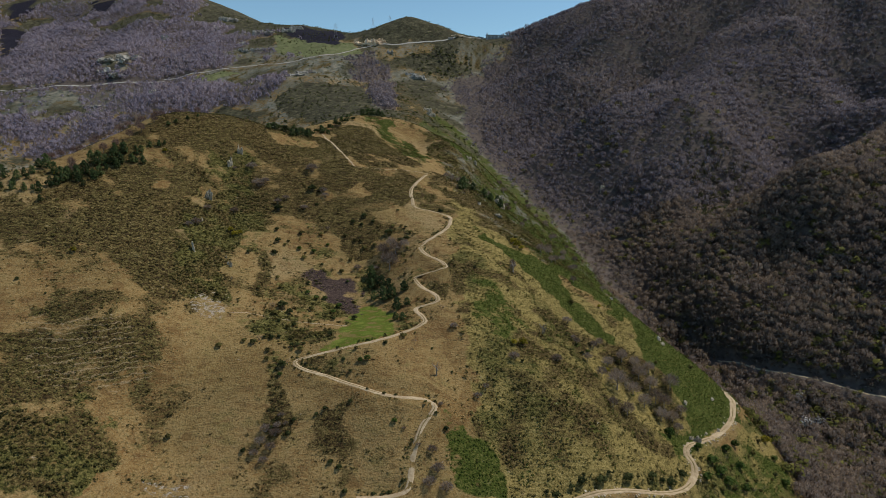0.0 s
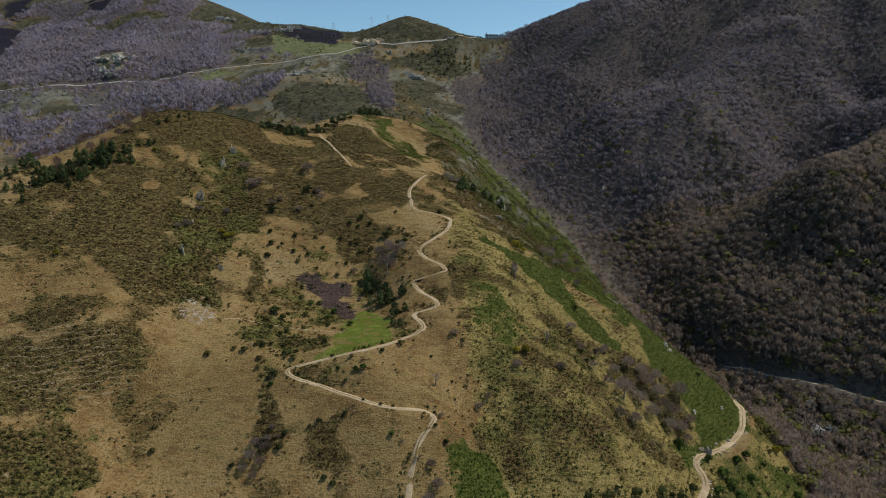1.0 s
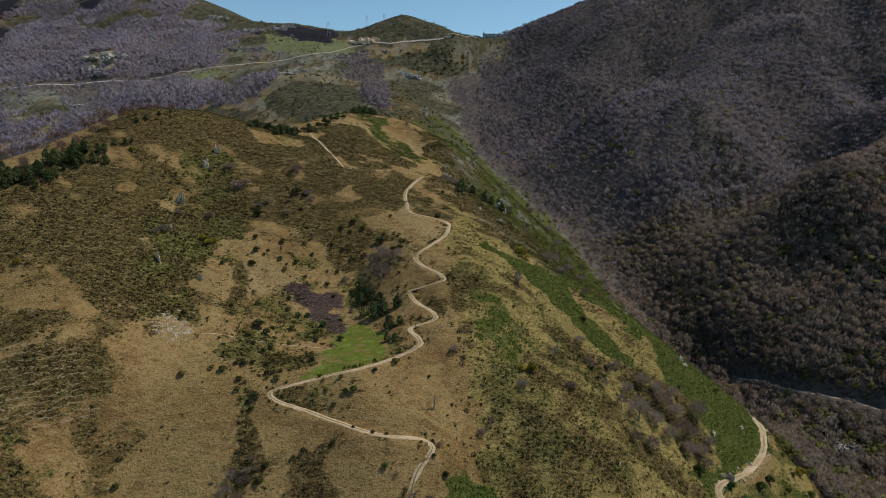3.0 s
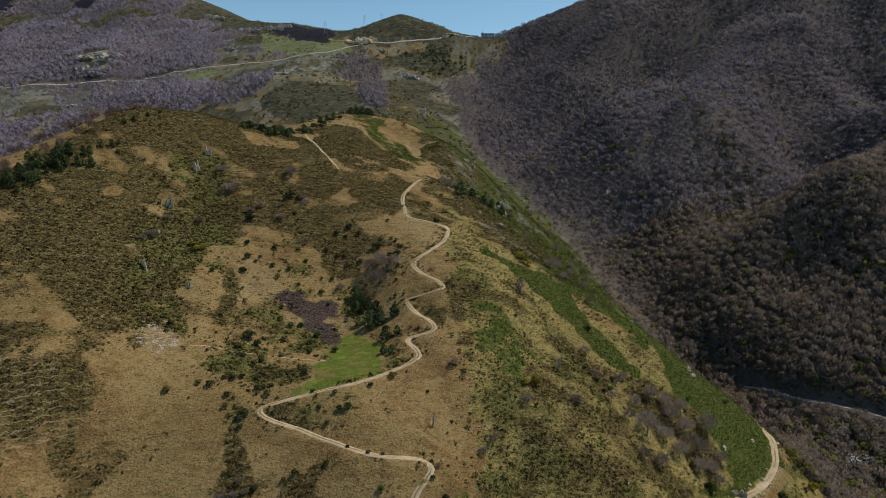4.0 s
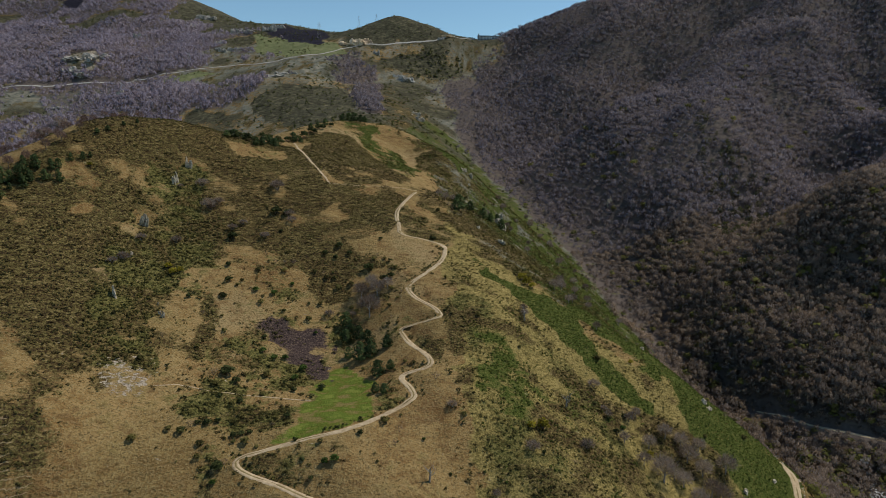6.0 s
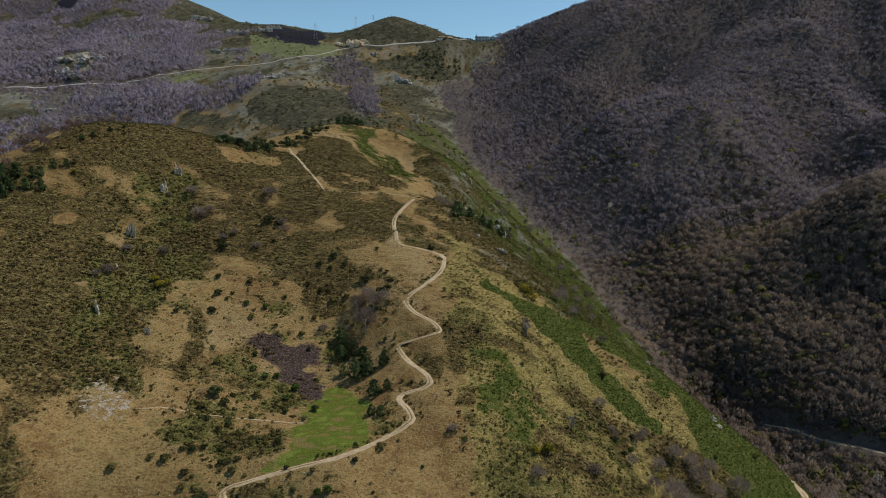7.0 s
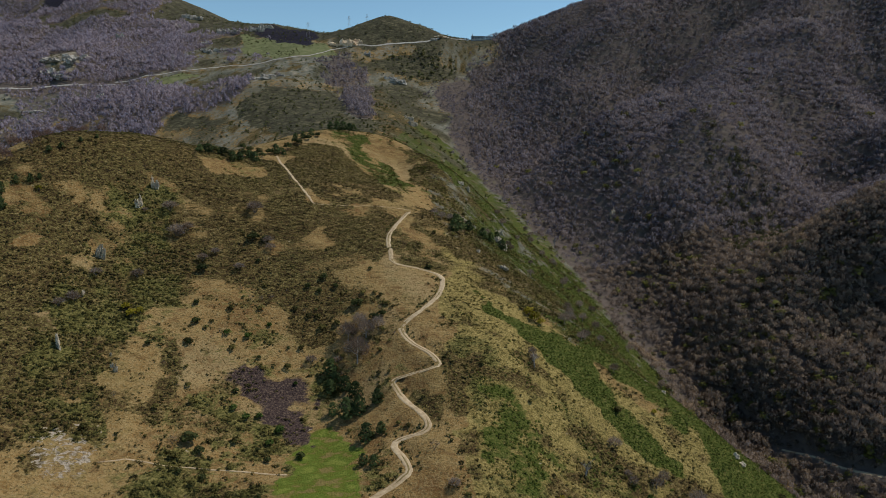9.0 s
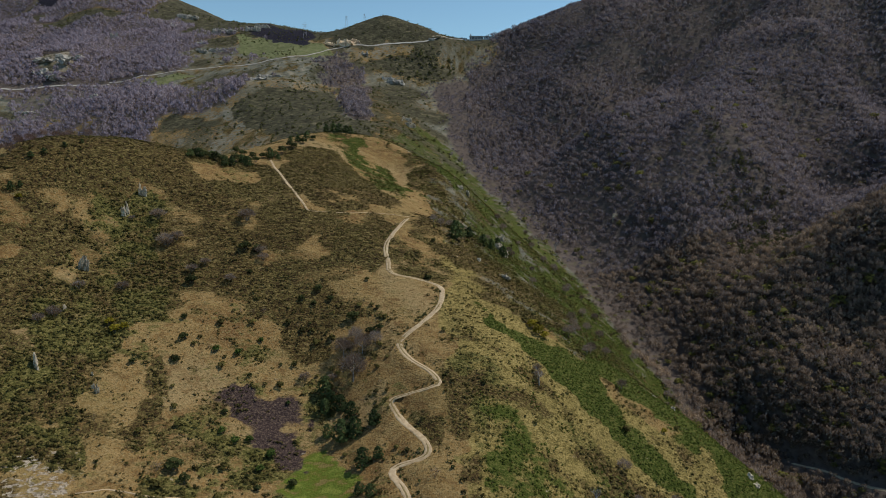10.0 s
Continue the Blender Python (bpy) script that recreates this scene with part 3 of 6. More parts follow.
GRASS_TOP = [(-59, 685), (-40, 703), (-23, 695), (-17, 683), (-16, 628), (-24, 627), (-33, 681), (-50, 676)]
DARK_FLANK = [(-22, 728), (-6, 710), (12, 667), (29, 659), (35, 542), (54, 528), (78, 551), (98, 561), (76, 456), (62, 451), (42, 448), (29, 475),
    (13, 485), (12, 520), (6, 560), (1, 626), (-15, 630), (-17, 685), (-26, 701)]
STONY_SPUR = [(-18, 522), (0, 562), (16, 549), (28, 526), (48, 496), (44, 459), (33, 454), (18, 473), (2, 469), (-20, 470), (-23, 489)]
TREAD_HEATH = [(-213, 275), (-203, 283), (-186, 279), (-174, 290), (-162, 300), (-152, 299), (-148, 293), (-151, 281), (-153, 266), (-162, 260),
    (-171, 247), (-191, 241)]
OLIVE_SLOPE = [(-189, 239), (-172, 250), (-161, 258), (-152, 261), (-145, 247), (-142, 235), (-147, 224), (-152, 216), (-170, 208)]
SPECKLED = [(-154, 268), (-151, 281), (-146, 295), (-131, 297), (-123, 280), (-131, 267), (-126, 254), (-131, 237), (-140, 242), (-148, 256)]
GRASS_MID = [(-149, 302), (-122, 324), (-102, 314), (-91, 290), (-95, 273), (-94, 257), (-98, 238), (-118, 241), (-129, 260), (-123, 278), (-128,
    294)]
GRASS_LOW = [(-141, 237), (-137, 245), (-130, 239), (-136, 225), (-146, 219), (-145, 226)]
BOWL_SCRUB = [(-116, 363), (-98, 382), (-88, 370), (-66, 364), (-62, 323), (-75, 298), (-95, 316), (-105, 335)]
GRASS_BELOW = [(-70, 292), (-26, 272), (-11, 272), (-13, 259), (-25, 266), (-39, 267), (-51, 275), (-66, 274), (-80, 278), (-82, 290)]
GRASS_KNOLL = [(-30, 318), (5, 331), (14, 305), (19, 292), (2, 277), (-4, 280), (-26, 279), (-53, 288), (-42, 292)]
LITTERED = [(-64, 264), (-50, 268), (-35, 257), (-22, 254), (-24, 244), (-46, 240), (-48, 255), (-62, 255)]
SPECKLED_FLANK = [(7, 434), (27, 422), (56, 391), (76, 375), (96, 348), (117, 324), (131, 308), (106, 279), (58, 262), (31, 256), (21, 269), (13,
    278), (20, 295), (14, 311), (11, 356), (6, 398)]
HEATH_LINE = [(2, 395), (13, 385), (16, 345), (16, 321), (10, 327), (7, 356)]
FERN_PATCH = [(20, 376), (35, 376), (41, 347), (37, 325), (27, 318), (20, 336)]
FERN_LOW = [(-2, 278), (4, 280), (14, 269), (29, 270), (32, 250), (4, 242), (1, 258)]
FERN_SCARP = [(26, 454), (39, 435), (57, 435), (80, 432), (84, 414), (91, 396), (98, 387), (109, 375), (117, 362), (124, 350), (131, 338), (141, 325),
    (150, 323), (131, 306), (119, 322), (110, 336), (100, 368), (90, 381), (77, 392), (61, 401), (47, 414), (30, 432)]
DRY_STRIP = [(82, 412), (92, 414), (107, 408), (115, 398), (128, 391), (132, 382), (119, 378), (109, 384), (98, 391)]
FERN_CREST = [(79, 429), (92, 422), (107, 414), (112, 398), (126, 393), (132, 382), (146, 372), (149, 352), (144, 326), (154, 330), (194, 371), (226,
    432), (200, 440), (170, 425), (140, 425), (110, 445)]
GREY_GULLY = [(101, 369), (122, 366), (141, 364), (149, 347), (141, 324), (130, 322), (116, 331), (99, 345)]
SPUR_EDGE = [(83, 354), (96, 348), (109, 333), (124, 325), (129, 319), (122, 314), (106, 321), (89, 333)]
DRY_WEDGE = [(28, 440), (42, 457), (57, 435), (68, 433), (57, 435), (39, 435)]
# how thick heath, gorse and bracken grow in each; later ones lie over earlier ones
HILL_LAND = [(HILL_BASE, 0.76, 0.3, 0), (GRASS_SHELF, 0.56, 0.3, 0), (HEATH_BAND, 0.82, 0.2, 0), (BARE_SPOT, 0.3, 0.1, 0), (BARE_SPOT_B, 0.3, 0.1, 0), (GRASS_WEST, 0.3, 0.12, 0),
    (RAGGED_HEATH, 0.66, 0.3, 0), (OLIVE_GULLY, 0.45, 0.85, 0.0), (BROWN_DOME, 0.95, 0.25, 0), (CLUMP_BAND, 0.68, 0.35, 0), (GRASS_BOWL, 0.3, 0.3, 0), (CLUMP_SPOT, 0.8, 0.05, 0), (GRASS_TONGUE, 0.1, 0, 0), (GRASS_NOTCH, 0.4, 0.2, 0), (RIDGE_HEATH, 0.9, 0.1, 0.1), (FERN_STRIP, 0.35, 0.4, 0.55),
    (GRASS_TOP, 0.05, 0, 0), (DARK_FLANK, 0.62, 0.6, 0.3), (STONY_SPUR, 0.56, 0.3, 0.1), (TREAD_HEATH, 0.92, 0.0, 0), (OLIVE_SLOPE, 0.5, 0.85, 0),
    (SPECKLED, 0.45, 0.06, 0), (GRASS_MID, 0.16, 0.04, 0)]
FLANK_LAND = [(GRASS_LOW, 0.24, 0.1, 0), (BOWL_SCRUB, 0.42, 0.5, 0), (GRASS_BELOW, 0.24, 0.08, 0), (GRASS_KNOLL, 0.22, 0.06, 0), (LITTERED, 0.5, 0.2, 0),
    (SPECKLED_FLANK, 0.44, 0.42, 0.28), (HEATH_LINE, 0.75, 0.2, 0), (FERN_PATCH, 0.2, 0.3, 0.5), (FERN_LOW, 0.15, 0.15, 0.68), (FERN_SCARP, 0.1, 0.1, 0.85), (DRY_STRIP, 0.42, 0.2, 0.1), (FERN_CREST, 0.15, 0.2, 0.82), (GREY_GULLY, 0.5, 0.5, 0.1), (SPUR_EDGE, 0.05, 0.15, 0.05), (DRY_WEDGE, 0.2,
    0.1, 0.1), (LANDSLIP_EAST, 0.05, 0, 0)]
# the far slopes: how thick heath, moor, rough pasture and green turf grow
PALE_DOME = [(-395, 1245), (-358, 1281), (-303, 1300), (-226, 1337), (-162, 1270), (-281, 1251), (-320, 1208)]
DARK_MOOR = [(-320, 1208), (-280, 1247), (-214, 1264), (-161, 1262), (-137, 1151), (-145, 1087), (-183, 1075), (-224, 1080), (-282, 1131), (-307,
    1161)]
TAN_MOOR = [(-424, 1243), (-382, 1239), (-327, 1205), (-303, 1154), (-245, 1084), (-295, 1118), (-355, 1185)]
PASS_TURF = [(-455, 1705), (-354, 1744), (-240, 1609), (-205, 1562), (-254, 1516), (-332, 1491)]
PASS_SLOPE = [(-186, 1582), (-121, 1582), (-20, 1598), (-63, 1564), (-131, 1526), (-167, 1535)]
PASS_HEATH = [(-117, 1530), (-34, 1560), (9, 1546), (8, 1532), (-61, 1510)]
OLIVE_RIDGE = [(-113, 1376), (-89, 1398), (-28, 1253), (17, 1104), (30, 800), (-15, 740), (-43, 735), (-86, 1108)]
FAR_LAND = [(PALE_DOME, 0.3, 0.45, 0.6, 0.0), (DARK_MOOR, 0.9, 1.0, 0.1, 0.0), (TAN_MOOR, 0.15, 0.1, 0.55, 0.0), (PASS_TURF, 0.25, 0.1, 0.3, 0.85),
    (PASS_SLOPE, 0.3, 0.3, 0.5, 0.25), (PASS_HEATH, 0.95, 0.9, 0.0, 0.0), (OLIVE_RIDGE, 0.75, 0.5, 0.2, 0.15)]

def glide(points, step=1.5):
    """A smooth line through points, with points every step metres."""
    p = np.array(points, float)
    p = np.vstack([2 * p[0] - p[1], p, 2 * p[-1] - p[-2]])
    out = []
    for a, b, c, d in zip(p[:-3], p[1:-2], p[2:-1], p[3:]):
        n = max(2, int(np.linalg.norm(c - b) / step))
        t = np.linspace(0, 1, n, endpoint=False)[:, None]
        out.append(0.5 * (2 * b + (c - a) * t + (2 * a - 5 * b + 4 * c - d) * t ** 2 + (3 * b - a - 3 * c + d) * t ** 3))
    return np.vstack(out + [p[-2:-1]])


class Way:
    """A track or road: its centre line, its levels and its width."""

    def __init__(self, points, width, step=1.5, even=9, bench=2.2):
        self.line, self.width, self.bench = glide(points, step), width, bench
        z = open_height(self.line[:, 0], self.line[:, 1])
        pad = np.pad(z, even, mode="edge")
        self.level = np.convolve(pad, np.ones(2 * even + 1) / (2 * even + 1), "valid")


MAIN = Way(MAIN_TRACK_LOW[:-1] + MAIN_TRACK_HIGH, 2.35, even=4)
LOWER = Way(LOWER_TRACK, 3.3, even=4)
GORGE_WAY = Way(GORGE_ROAD + [(430, 385)], 2.4, even=6)
FOOT_WAY = Way(UPPER_PATH[2:], 1.35, even=2, bench=0.8)
LINK_WAY = Way(UPPER_PATH[:3], 0.9, even=2, bench=0.5)
SHEEP_WAY = Way(SHEEP_PATH, 0.55, even=2, bench=0.5)
FAR_WAYS = [Way(WEST_ROAD, 3.0, 8, 3, 4), Way(PASS_ROAD + [(85, 1705), (112, 1722)], 3.0, 8, 3, 4)]
NEAR_WAYS = (MAIN, LOWER, GORGE_WAY, FOOT_WAY, LINK_WAY, SHEEP_WAY)


def nearest_way(x, y, way):
    """Distance to the way's centre line, and its level there."""
    d, z = np.full(x.shape, 1e9), np.zeros(x.shape)
    lo, hi = way.line.min(0) - 14, way.line.max(0) + 14
    pick = np.flatnonzero((x > lo[0]) & (x < hi[0]) & (y > lo[1]) & (y < hi[1]))
    for part in np.array_split(pick, max(1, len(pick) // 4000)):
        if len(part):
            d2 = (x[part, None] - way.line[None, :, 0]) ** 2 + (y[part, None] - way.line[None, :, 1]) ** 2
            k = d2.argmin(1)
            d[part], z[part] = np.sqrt(d2[np.arange(len(part)), k]), way.level[k]
    return d, z


def height(x, y):
    x, y = np.asarray(x, float), np.asarray(y, float)
    shape, x, y = x.shape, x.ravel(), y.ravel()
    z = open_height(x, y)
    for way in NEAR_WAYS:
        d, level = nearest_way(x, y, way)
        z = z + (level - 0.12 - z) * (1 - smooth(way.bench + 0.6, way.bench + 4.0, d))
    return z.reshape(shape)


def ground_z(x, y):
    return float(height(np.array([x]), np.array([y]))[0])


def inside(x, y, outline, edge=5.0, ragged=6.0, size=14.0, grow=0.0):
    """1 inside the outline, 0 outside, with a ragged, soft border."""
    p = np.array(outline, float)
    lo, hi = p.min(0) - edge - 1.6 * ragged, p.max(0) + edge + 1.6 * ragged
    out = np.zeros(x.shape)
    pick = np.flatnonzero((x > lo[0]) & (x < hi[0]) & (y > lo[1]) & (y < hi[1]))
    if not len(pick):
        return out
    px, py = x[pick], y[pick]
    best, odd = np.full(px.shape, 1e18), np.zeros(px.shape, bool)
    for (ax, ay), (bx, by) in zip(p, np.roll(p, -1, 0)):
        ex, ey = bx - ax, by - ay
        t = np.clip(((px - ax) * ex + (py - ay) * ey) / (ex * ex + ey * ey + 1e-9), 0, 1)
        best = np.minimum(best, (px - ax - t * ex) ** 2 + (py - ay - t * ey) ** 2)
        odd ^= ((ay > py) != (by > py)) & (px < ex * (py - ay) / (ey + 1e-12) + ax)
    far = np.sqrt(best) * np.where(odd, -1, 1) - grow + ragged * grain(px, py, size, 11) + 0.5 * ragged * grain(px, py, size * 0.4, 12)
    out[pick] = 1 - smooth(-edge, edge, far)
    return out


_gorge = np.array(GORGE, float)


def gorge_x(y):
    return np.interp(y, _gorge[:, 1], _gorge[:, 0])


def woodland(x, y):
    """How thick the leafless woods stand: 0 to 1."""
    g = x - gorge_x(y) + 8 * grain(x, y, 40, 21)
    east = smooth(-8, 14, g) * smooth(380, 440, y)
    east = np.maximum(east, smooth(5, 25, x - 205 - 0.1 * np.abs(y - 340) + 6 * grain(x, y, 20, 22)) * (1 - smooth(430, 470, y)) * smooth(150, 260, y))
    bank = smooth(-60, -26, g - 4) * smooth(420, 520, y) * (1 - smooth(1500, 1580, y)) * 0.75
    head = smooth(-35, 5, g + 65 * smooth(1230, 1450, y)) * smooth(1180, 1300, y) * (1 - smooth(1470, 1560, y)) * 0.85
    w = np.maximum(np.maximum(east, bank), head)
    w *= 1 - (smooth(1540, 1640, y) * (1 - smooth(160, 205, x)))
    for o, k in ((WOOD_WEST, 1.0), (WOOD_WEST_LOW, 1.0)):
        w = np.maximum(w, k * inside(x, y, o, 25, 26, 55))
    w = np.maximum(w, np.maximum(0.95 * inside(x, y, WOOD_RIDGE, 8, 10, 25), 0.6 * inside(x, y, WOOD_RIDGE2, 10, 14, 30)))
    peak = inside(x, y, [(-1600, 1650), (-700, 1640), (-520, 1760), (-600, 1950), (-800, 2080), (-1300, 2180), (-1700, 2100)], 40, 40, 90)
    w = np.maximum(w, peak * 0.95 * smooth(-0.55, -0.2, grain(x, y, 80, 26) + 0.5 * grain(x, y, 30, 27)))
    w = np.maximum(w, 0.8 * smooth(-0.1, 0.2, grain(x, y, 75, 25) + 0.4 * grain(x, y, 25, 29)) * smooth(-1, 0, -x - 330) * smooth(1180, 1260, y) * (1 - inside(x, y, PASTURE, 10, 10)) * (1 - 0.35 * inside(x, y, PASTURE_WEST, 10, 10)) * (1 - inside(x, y, HEATH_WPEAK, 10, 10)))
    thin = inside(x, y, [(-1500, 1330), (-700, 1330), (-560, 1240), (-600, 900), (-1500, 900)], 30, 20, 50)
    w *= 1 - 0.65 * thin * smooth(-0.2, 0.25, grain(x, y, 45, 24))
    w *= 1 - 0.25 * inside(x, y, CONIFER_PATCH, 8, 10, 20)
    w *= (1 - inside(x, y, EAST_MEADOW, 3, 3)) * (1 - inside(x, y, LANDSLIP_EAST, 2, 2))
    w *= 1 - inside(x, y, [(-1120, 1900), (-960, 1990), (-820, 1960), (-850, 1890), (-1000, 1860)], 12, 16, 40)
    bald = (1 - smooth(100, 160, x)) * np.maximum(smooth(1740, 1785, y) * smooth(-660, -620, x), smooth(1880, 1940, y) * smooth(-820, -760, x))
    w *= 1 - bald
    for o in (DARK_PEAK, DARK_TOP, DARK_NOTCH, DARK_RIDGE, SCREE_WEST, GREEN_FIELD, GREEN_FIELD2, MOOR_DOME, PASS_SCRUB):
        w *= 1 - inside(x, y, o, 8, 10, 30)
    return w


def soft_border(outline):
    """How far a patch frays: narrow ones have tight borders."""
    p = np.array(outline, float)
    q = np.roll(p, -1, 0)
    area = abs((p[:, 0] * q[:, 1] - q[:, 0] * p[:, 1]).sum()) / 2
    return min(5.0, max(1.0, 0.5 * area / np.linalg.norm(q - p, axis=1).sum()))


def cover(x, y):
    """The kinds of ground cover at each place: 0 to 1 each."""
    near = ((y < 830) & (np.abs(x) < 420)) | (y < 400)
    c = {}
    rough = 0.22 * grain(x, y, 26, 31) + 0.24 * grain(x * 0.8, y, 11, 32) + 0.26 * grain(x * 0.8, y, 5.5, 38)
    heath = np.where(near, 0.30, 0.44 + 0.45 * smooth(1720, 1900, y))
    gorse = 0.18 + 0.5 * inside(x, y, BELOW_TRACK, 6, 5, 10) + 0.2 * inside(x, y, BASIN, 10, 8)
    bracken = 0.66 * inside(x, y, FAR_FLANK, 9, 9, 14)
    gorse = gorse + 0.3 * inside(x, y, FAR_FLANK, 9, 9, 14)
    for o, k in ((FAR_FLANK, 0.42), (HEATH_DOME, 0.85), (HEATH_DOME2, 0.7), (HEATH_CONE, 0.72), (HEATH_DARK, 1.0), (HEATH_WPEAK, 0.95)):
        m = inside(x, y, o, 15, 11, 18)
        heath = heath * (1 - m) + m * k
    for o, k in ((BELOW_TRACK, 0.5), (BAND_TIP, 0.9), (BAND_EDGE, 0.9), (BRACKEN_TOP, 0.4)):
        bracken = np.maximum(bracken, k * inside(x, y, o, 4, 3, 8))
    for o, h, g, f in HILL_LAND + FLANK_LAND:
        soft = soft_border(o)
        m = inside(x, y, o, 0.7 * soft, soft, 11, 2.5 if f > 0.7 else 0.0)
        heath, gorse, bracken = heath * (1 - m) + m * h, gorse * (1 - m) + m * g, bracken * (1 - m) + m * f
    for o, h, _, _, _ in FAR_LAND:
        m = inside(x, y, o, 8, 9, 28)
        heath = heath * (1 - m) + m * h
    for o, k in ((GULLY, 0.9), (PATCH_A, 0.85), (PATCH_C, 0.8), (PATCH_G, 0.8)):
        heath = np.maximum(heath, k * inside(x, y, o, 2.5, 3, 7))
    heath *= 1 - 0.95 * inside(x, y, CLEARING, 3, 3, 9)
    heath = heath + rough * (0.45 + 0.75 * np.clip(heath, 0, 1))
    gorse = gorse * (1 + 0.7 * grain(x, y, 15, 35) + 0.5 * grain(x, y, 6, 39))
    bracken = np.clip(bracken * (1 + 0.25 * grain(x, y, 22, 36) + 0.55 * (1 - 0.7 * smooth(0.6, 0.85, bracken)) * grain(x, y, 6, 40)), 0, 1)
    meadow = 0.8 * inside(x, y, MEADOW, 5, 4, 8)
    wood = woodland(x, y)
    c["heath"] = np.clip(heath, 0, 1) * (1 - meadow) * (1 - 0.9 * wood)
    c["gorse"], c["bracken"], c["meadow"] = np.clip(gorse, 0, 1) * (1 - 0.9 * wood), bracken * (1 - 0.7 * wood), meadow
    c["burnt"] = 0.7 * inside(x, y, BURNT, 6, 7, 9)
    c["dark_patch"] = np.maximum.reduce([0.9 * inside(x, y, o, 10, 12, 30) for o in (DARK_PEAK, DARK_TOP, DARK_NOTCH, DARK_RIDGE)])
    c["scree"] = 0.6 * inside(x, y, SCREE_WEST, 8, 8, 20) + 0.44 * inside(x, y, SCREE, 4, 4, 6) + 0.42 * inside(x, y, [(-130, 238), (-112, 240), (-108, 226), (-128, 222)], 3, 3, 6)
    c["wood"] = wood
    c["straw"] = 0.9 * np.maximum(inside(x, y, FLANK, 8, 8, 14), inside(x, y, BELOW_TRACK, 5, 5, 12)) * (1 - wood)
    c["tread"] = inside(x, y, [(-205, 284), (-165, 292), (-150, 292), (-146, 280), (-156, 262), (-185, 256)], 5, 5, 10)
    c["pasture"] = np.maximum.reduce([0.75 * inside(x, y, FAR_FLANK, 8, 6, 14), 0.95 * inside(x, y, PASTURE, 12, 14, 40), 0.75 * inside(x, y, PASTURE_WEST, 15, 18, 40),
                                      np.where(near, 0.0, 0.58 + 0.2 * grain(x, y, 90, 37)) * (1 - inside(x, y, FAR_FLANK, 10, 8))])
    c["green"] = np.maximum(inside(x, y, GREEN_FIELD, 6, 5, 20), 0.8 * inside(x, y, GREEN_FIELD2, 8, 10, 25))
    c["moor"] = (1 - wood) * smooth(770, 860, y) * (1 - 0.3 * inside(x, y, FAR_FLANK, 10, 8)) * np.maximum.reduce([inside(x, y, MOOR_DOME, 8, 10, 25) * 1.1, inside(x, y, HEATH_CONE, 10, 10, 25) * 0.9,
                                                          smooth(1600, 1700, y) * 0.8, smooth(-260, -200, x) * (0.62 + 0.45 * grain(x, y, 48, 33)), smooth(-1, 0, -330 - x) * (0.42 + 0.5 * grain(x, y, 70, 34))])
    for o, _, moor, rough_grass, turf in FAR_LAND:
        m = inside(x, y, o, 8, 9, 28)
        for k, v in (("moor", moor), ("pasture", rough_grass), ("green", turf)):
            c[k] = c[k] * (1 - m) + m * v * (1 + 0.3 * grain(x, y, 30, 42))
    return c


def mesh_of(name, verts, tris, material, smooth_faces=False, tone=None, normals=None):
    """A mesh from arrays of vertices and triangles."""
    me = bpy.data.meshes.new(name)
    verts, tris = np.asarray(verts, np.float32), np.asarray(tris, np.int32)
    me.vertices.add(len(verts))
    me.vertices.foreach_set("co", verts.ravel())
    me.loops.add(tris.size)
    me.loops.foreach_set("vertex_index", tris.ravel())
    me.polygons.add(len(tris))
    me.polygons.foreach_set("loop_start", np.arange(0, tris.size, tris.shape[1], dtype=np.int32))
    me.update(calc_edges=True)
    me.polygons.foreach_set("use_smooth", np.full(len(tris), smooth_faces))
    if tone is not None:
        me.attributes.new("tone", "FLOAT", "POINT").data.foreach_set("value", np.asarray(tone, np.float32))
    if normals is not None:
        me.attributes.new("custom_normal", "FLOAT_VECTOR", "POINT").data.foreach_set("vector", np.asarray(normals, np.float32).ravel())
    me.materials.append(material)
    return me


# ---- the ground: one sheet out to the horizon ----
gx = graded(-2600, 2600, -285, 260, 2.7, 1.026)
gy = graded(-1500, 3700, 215, 640, 2.7, 1.015)
X, Y = np.meshgrid(gx, gy)
Z = height(X, Y)
ny, nx = X.shape
idx = np.arange(ny * nx).reshape(ny, nx)
quads = np.stack([idx[:-1, :-1], idx[:-1, 1:], idx[1:, 1:], idx[1:, :-1]], -1).reshape(-1, 4)
ground_mesh = mesh_of("ground", np.stack([X, Y, Z], -1).reshape(-1, 3), quads, GROUND, True)
C = cover(X.ravel(), Y.ravel())
for attr, names in (("cover_a", ("heath", "bracken", "meadow")), ("cover_b", ("burnt", "scree", "wood")), ("cover_c", ("tread", "pasture", "gorse")), ("cover_d", ("moor", "green", "dark_patch")), ("cover_e", ("straw",))):
    rgba = np.ones((ny * nx, 4), np.float32)
    for k, n in enumerate(names):
        rgba[:, k] = C[n]
    ground_mesh.attributes.new(attr, "FLOAT_COLOR", "POINT").data.foreach_set("color", rgba.ravel())
ground = tagged(new("ground", ground_mesh), "dry tan mountain grassland with heath and wooded valleys", "hillside", kind="structure")


def sheet_z(x, y):
    """Height of the ground sheet itself."""
    i, j = np.interp(x, gx, np.arange(nx)), np.interp(y, gy, np.arange(ny))
    a, b = np.minimum(i.astype(int), nx - 2), np.minimum(j.astype(int), ny - 2)
    u, v = i - a, j - b
    return (Z[b, a] * (1 - u) + Z[b, a + 1] * u) * (1 - v) + (Z[b + 1, a] * (1 - u) + Z[b + 1, a + 1] * u) * v


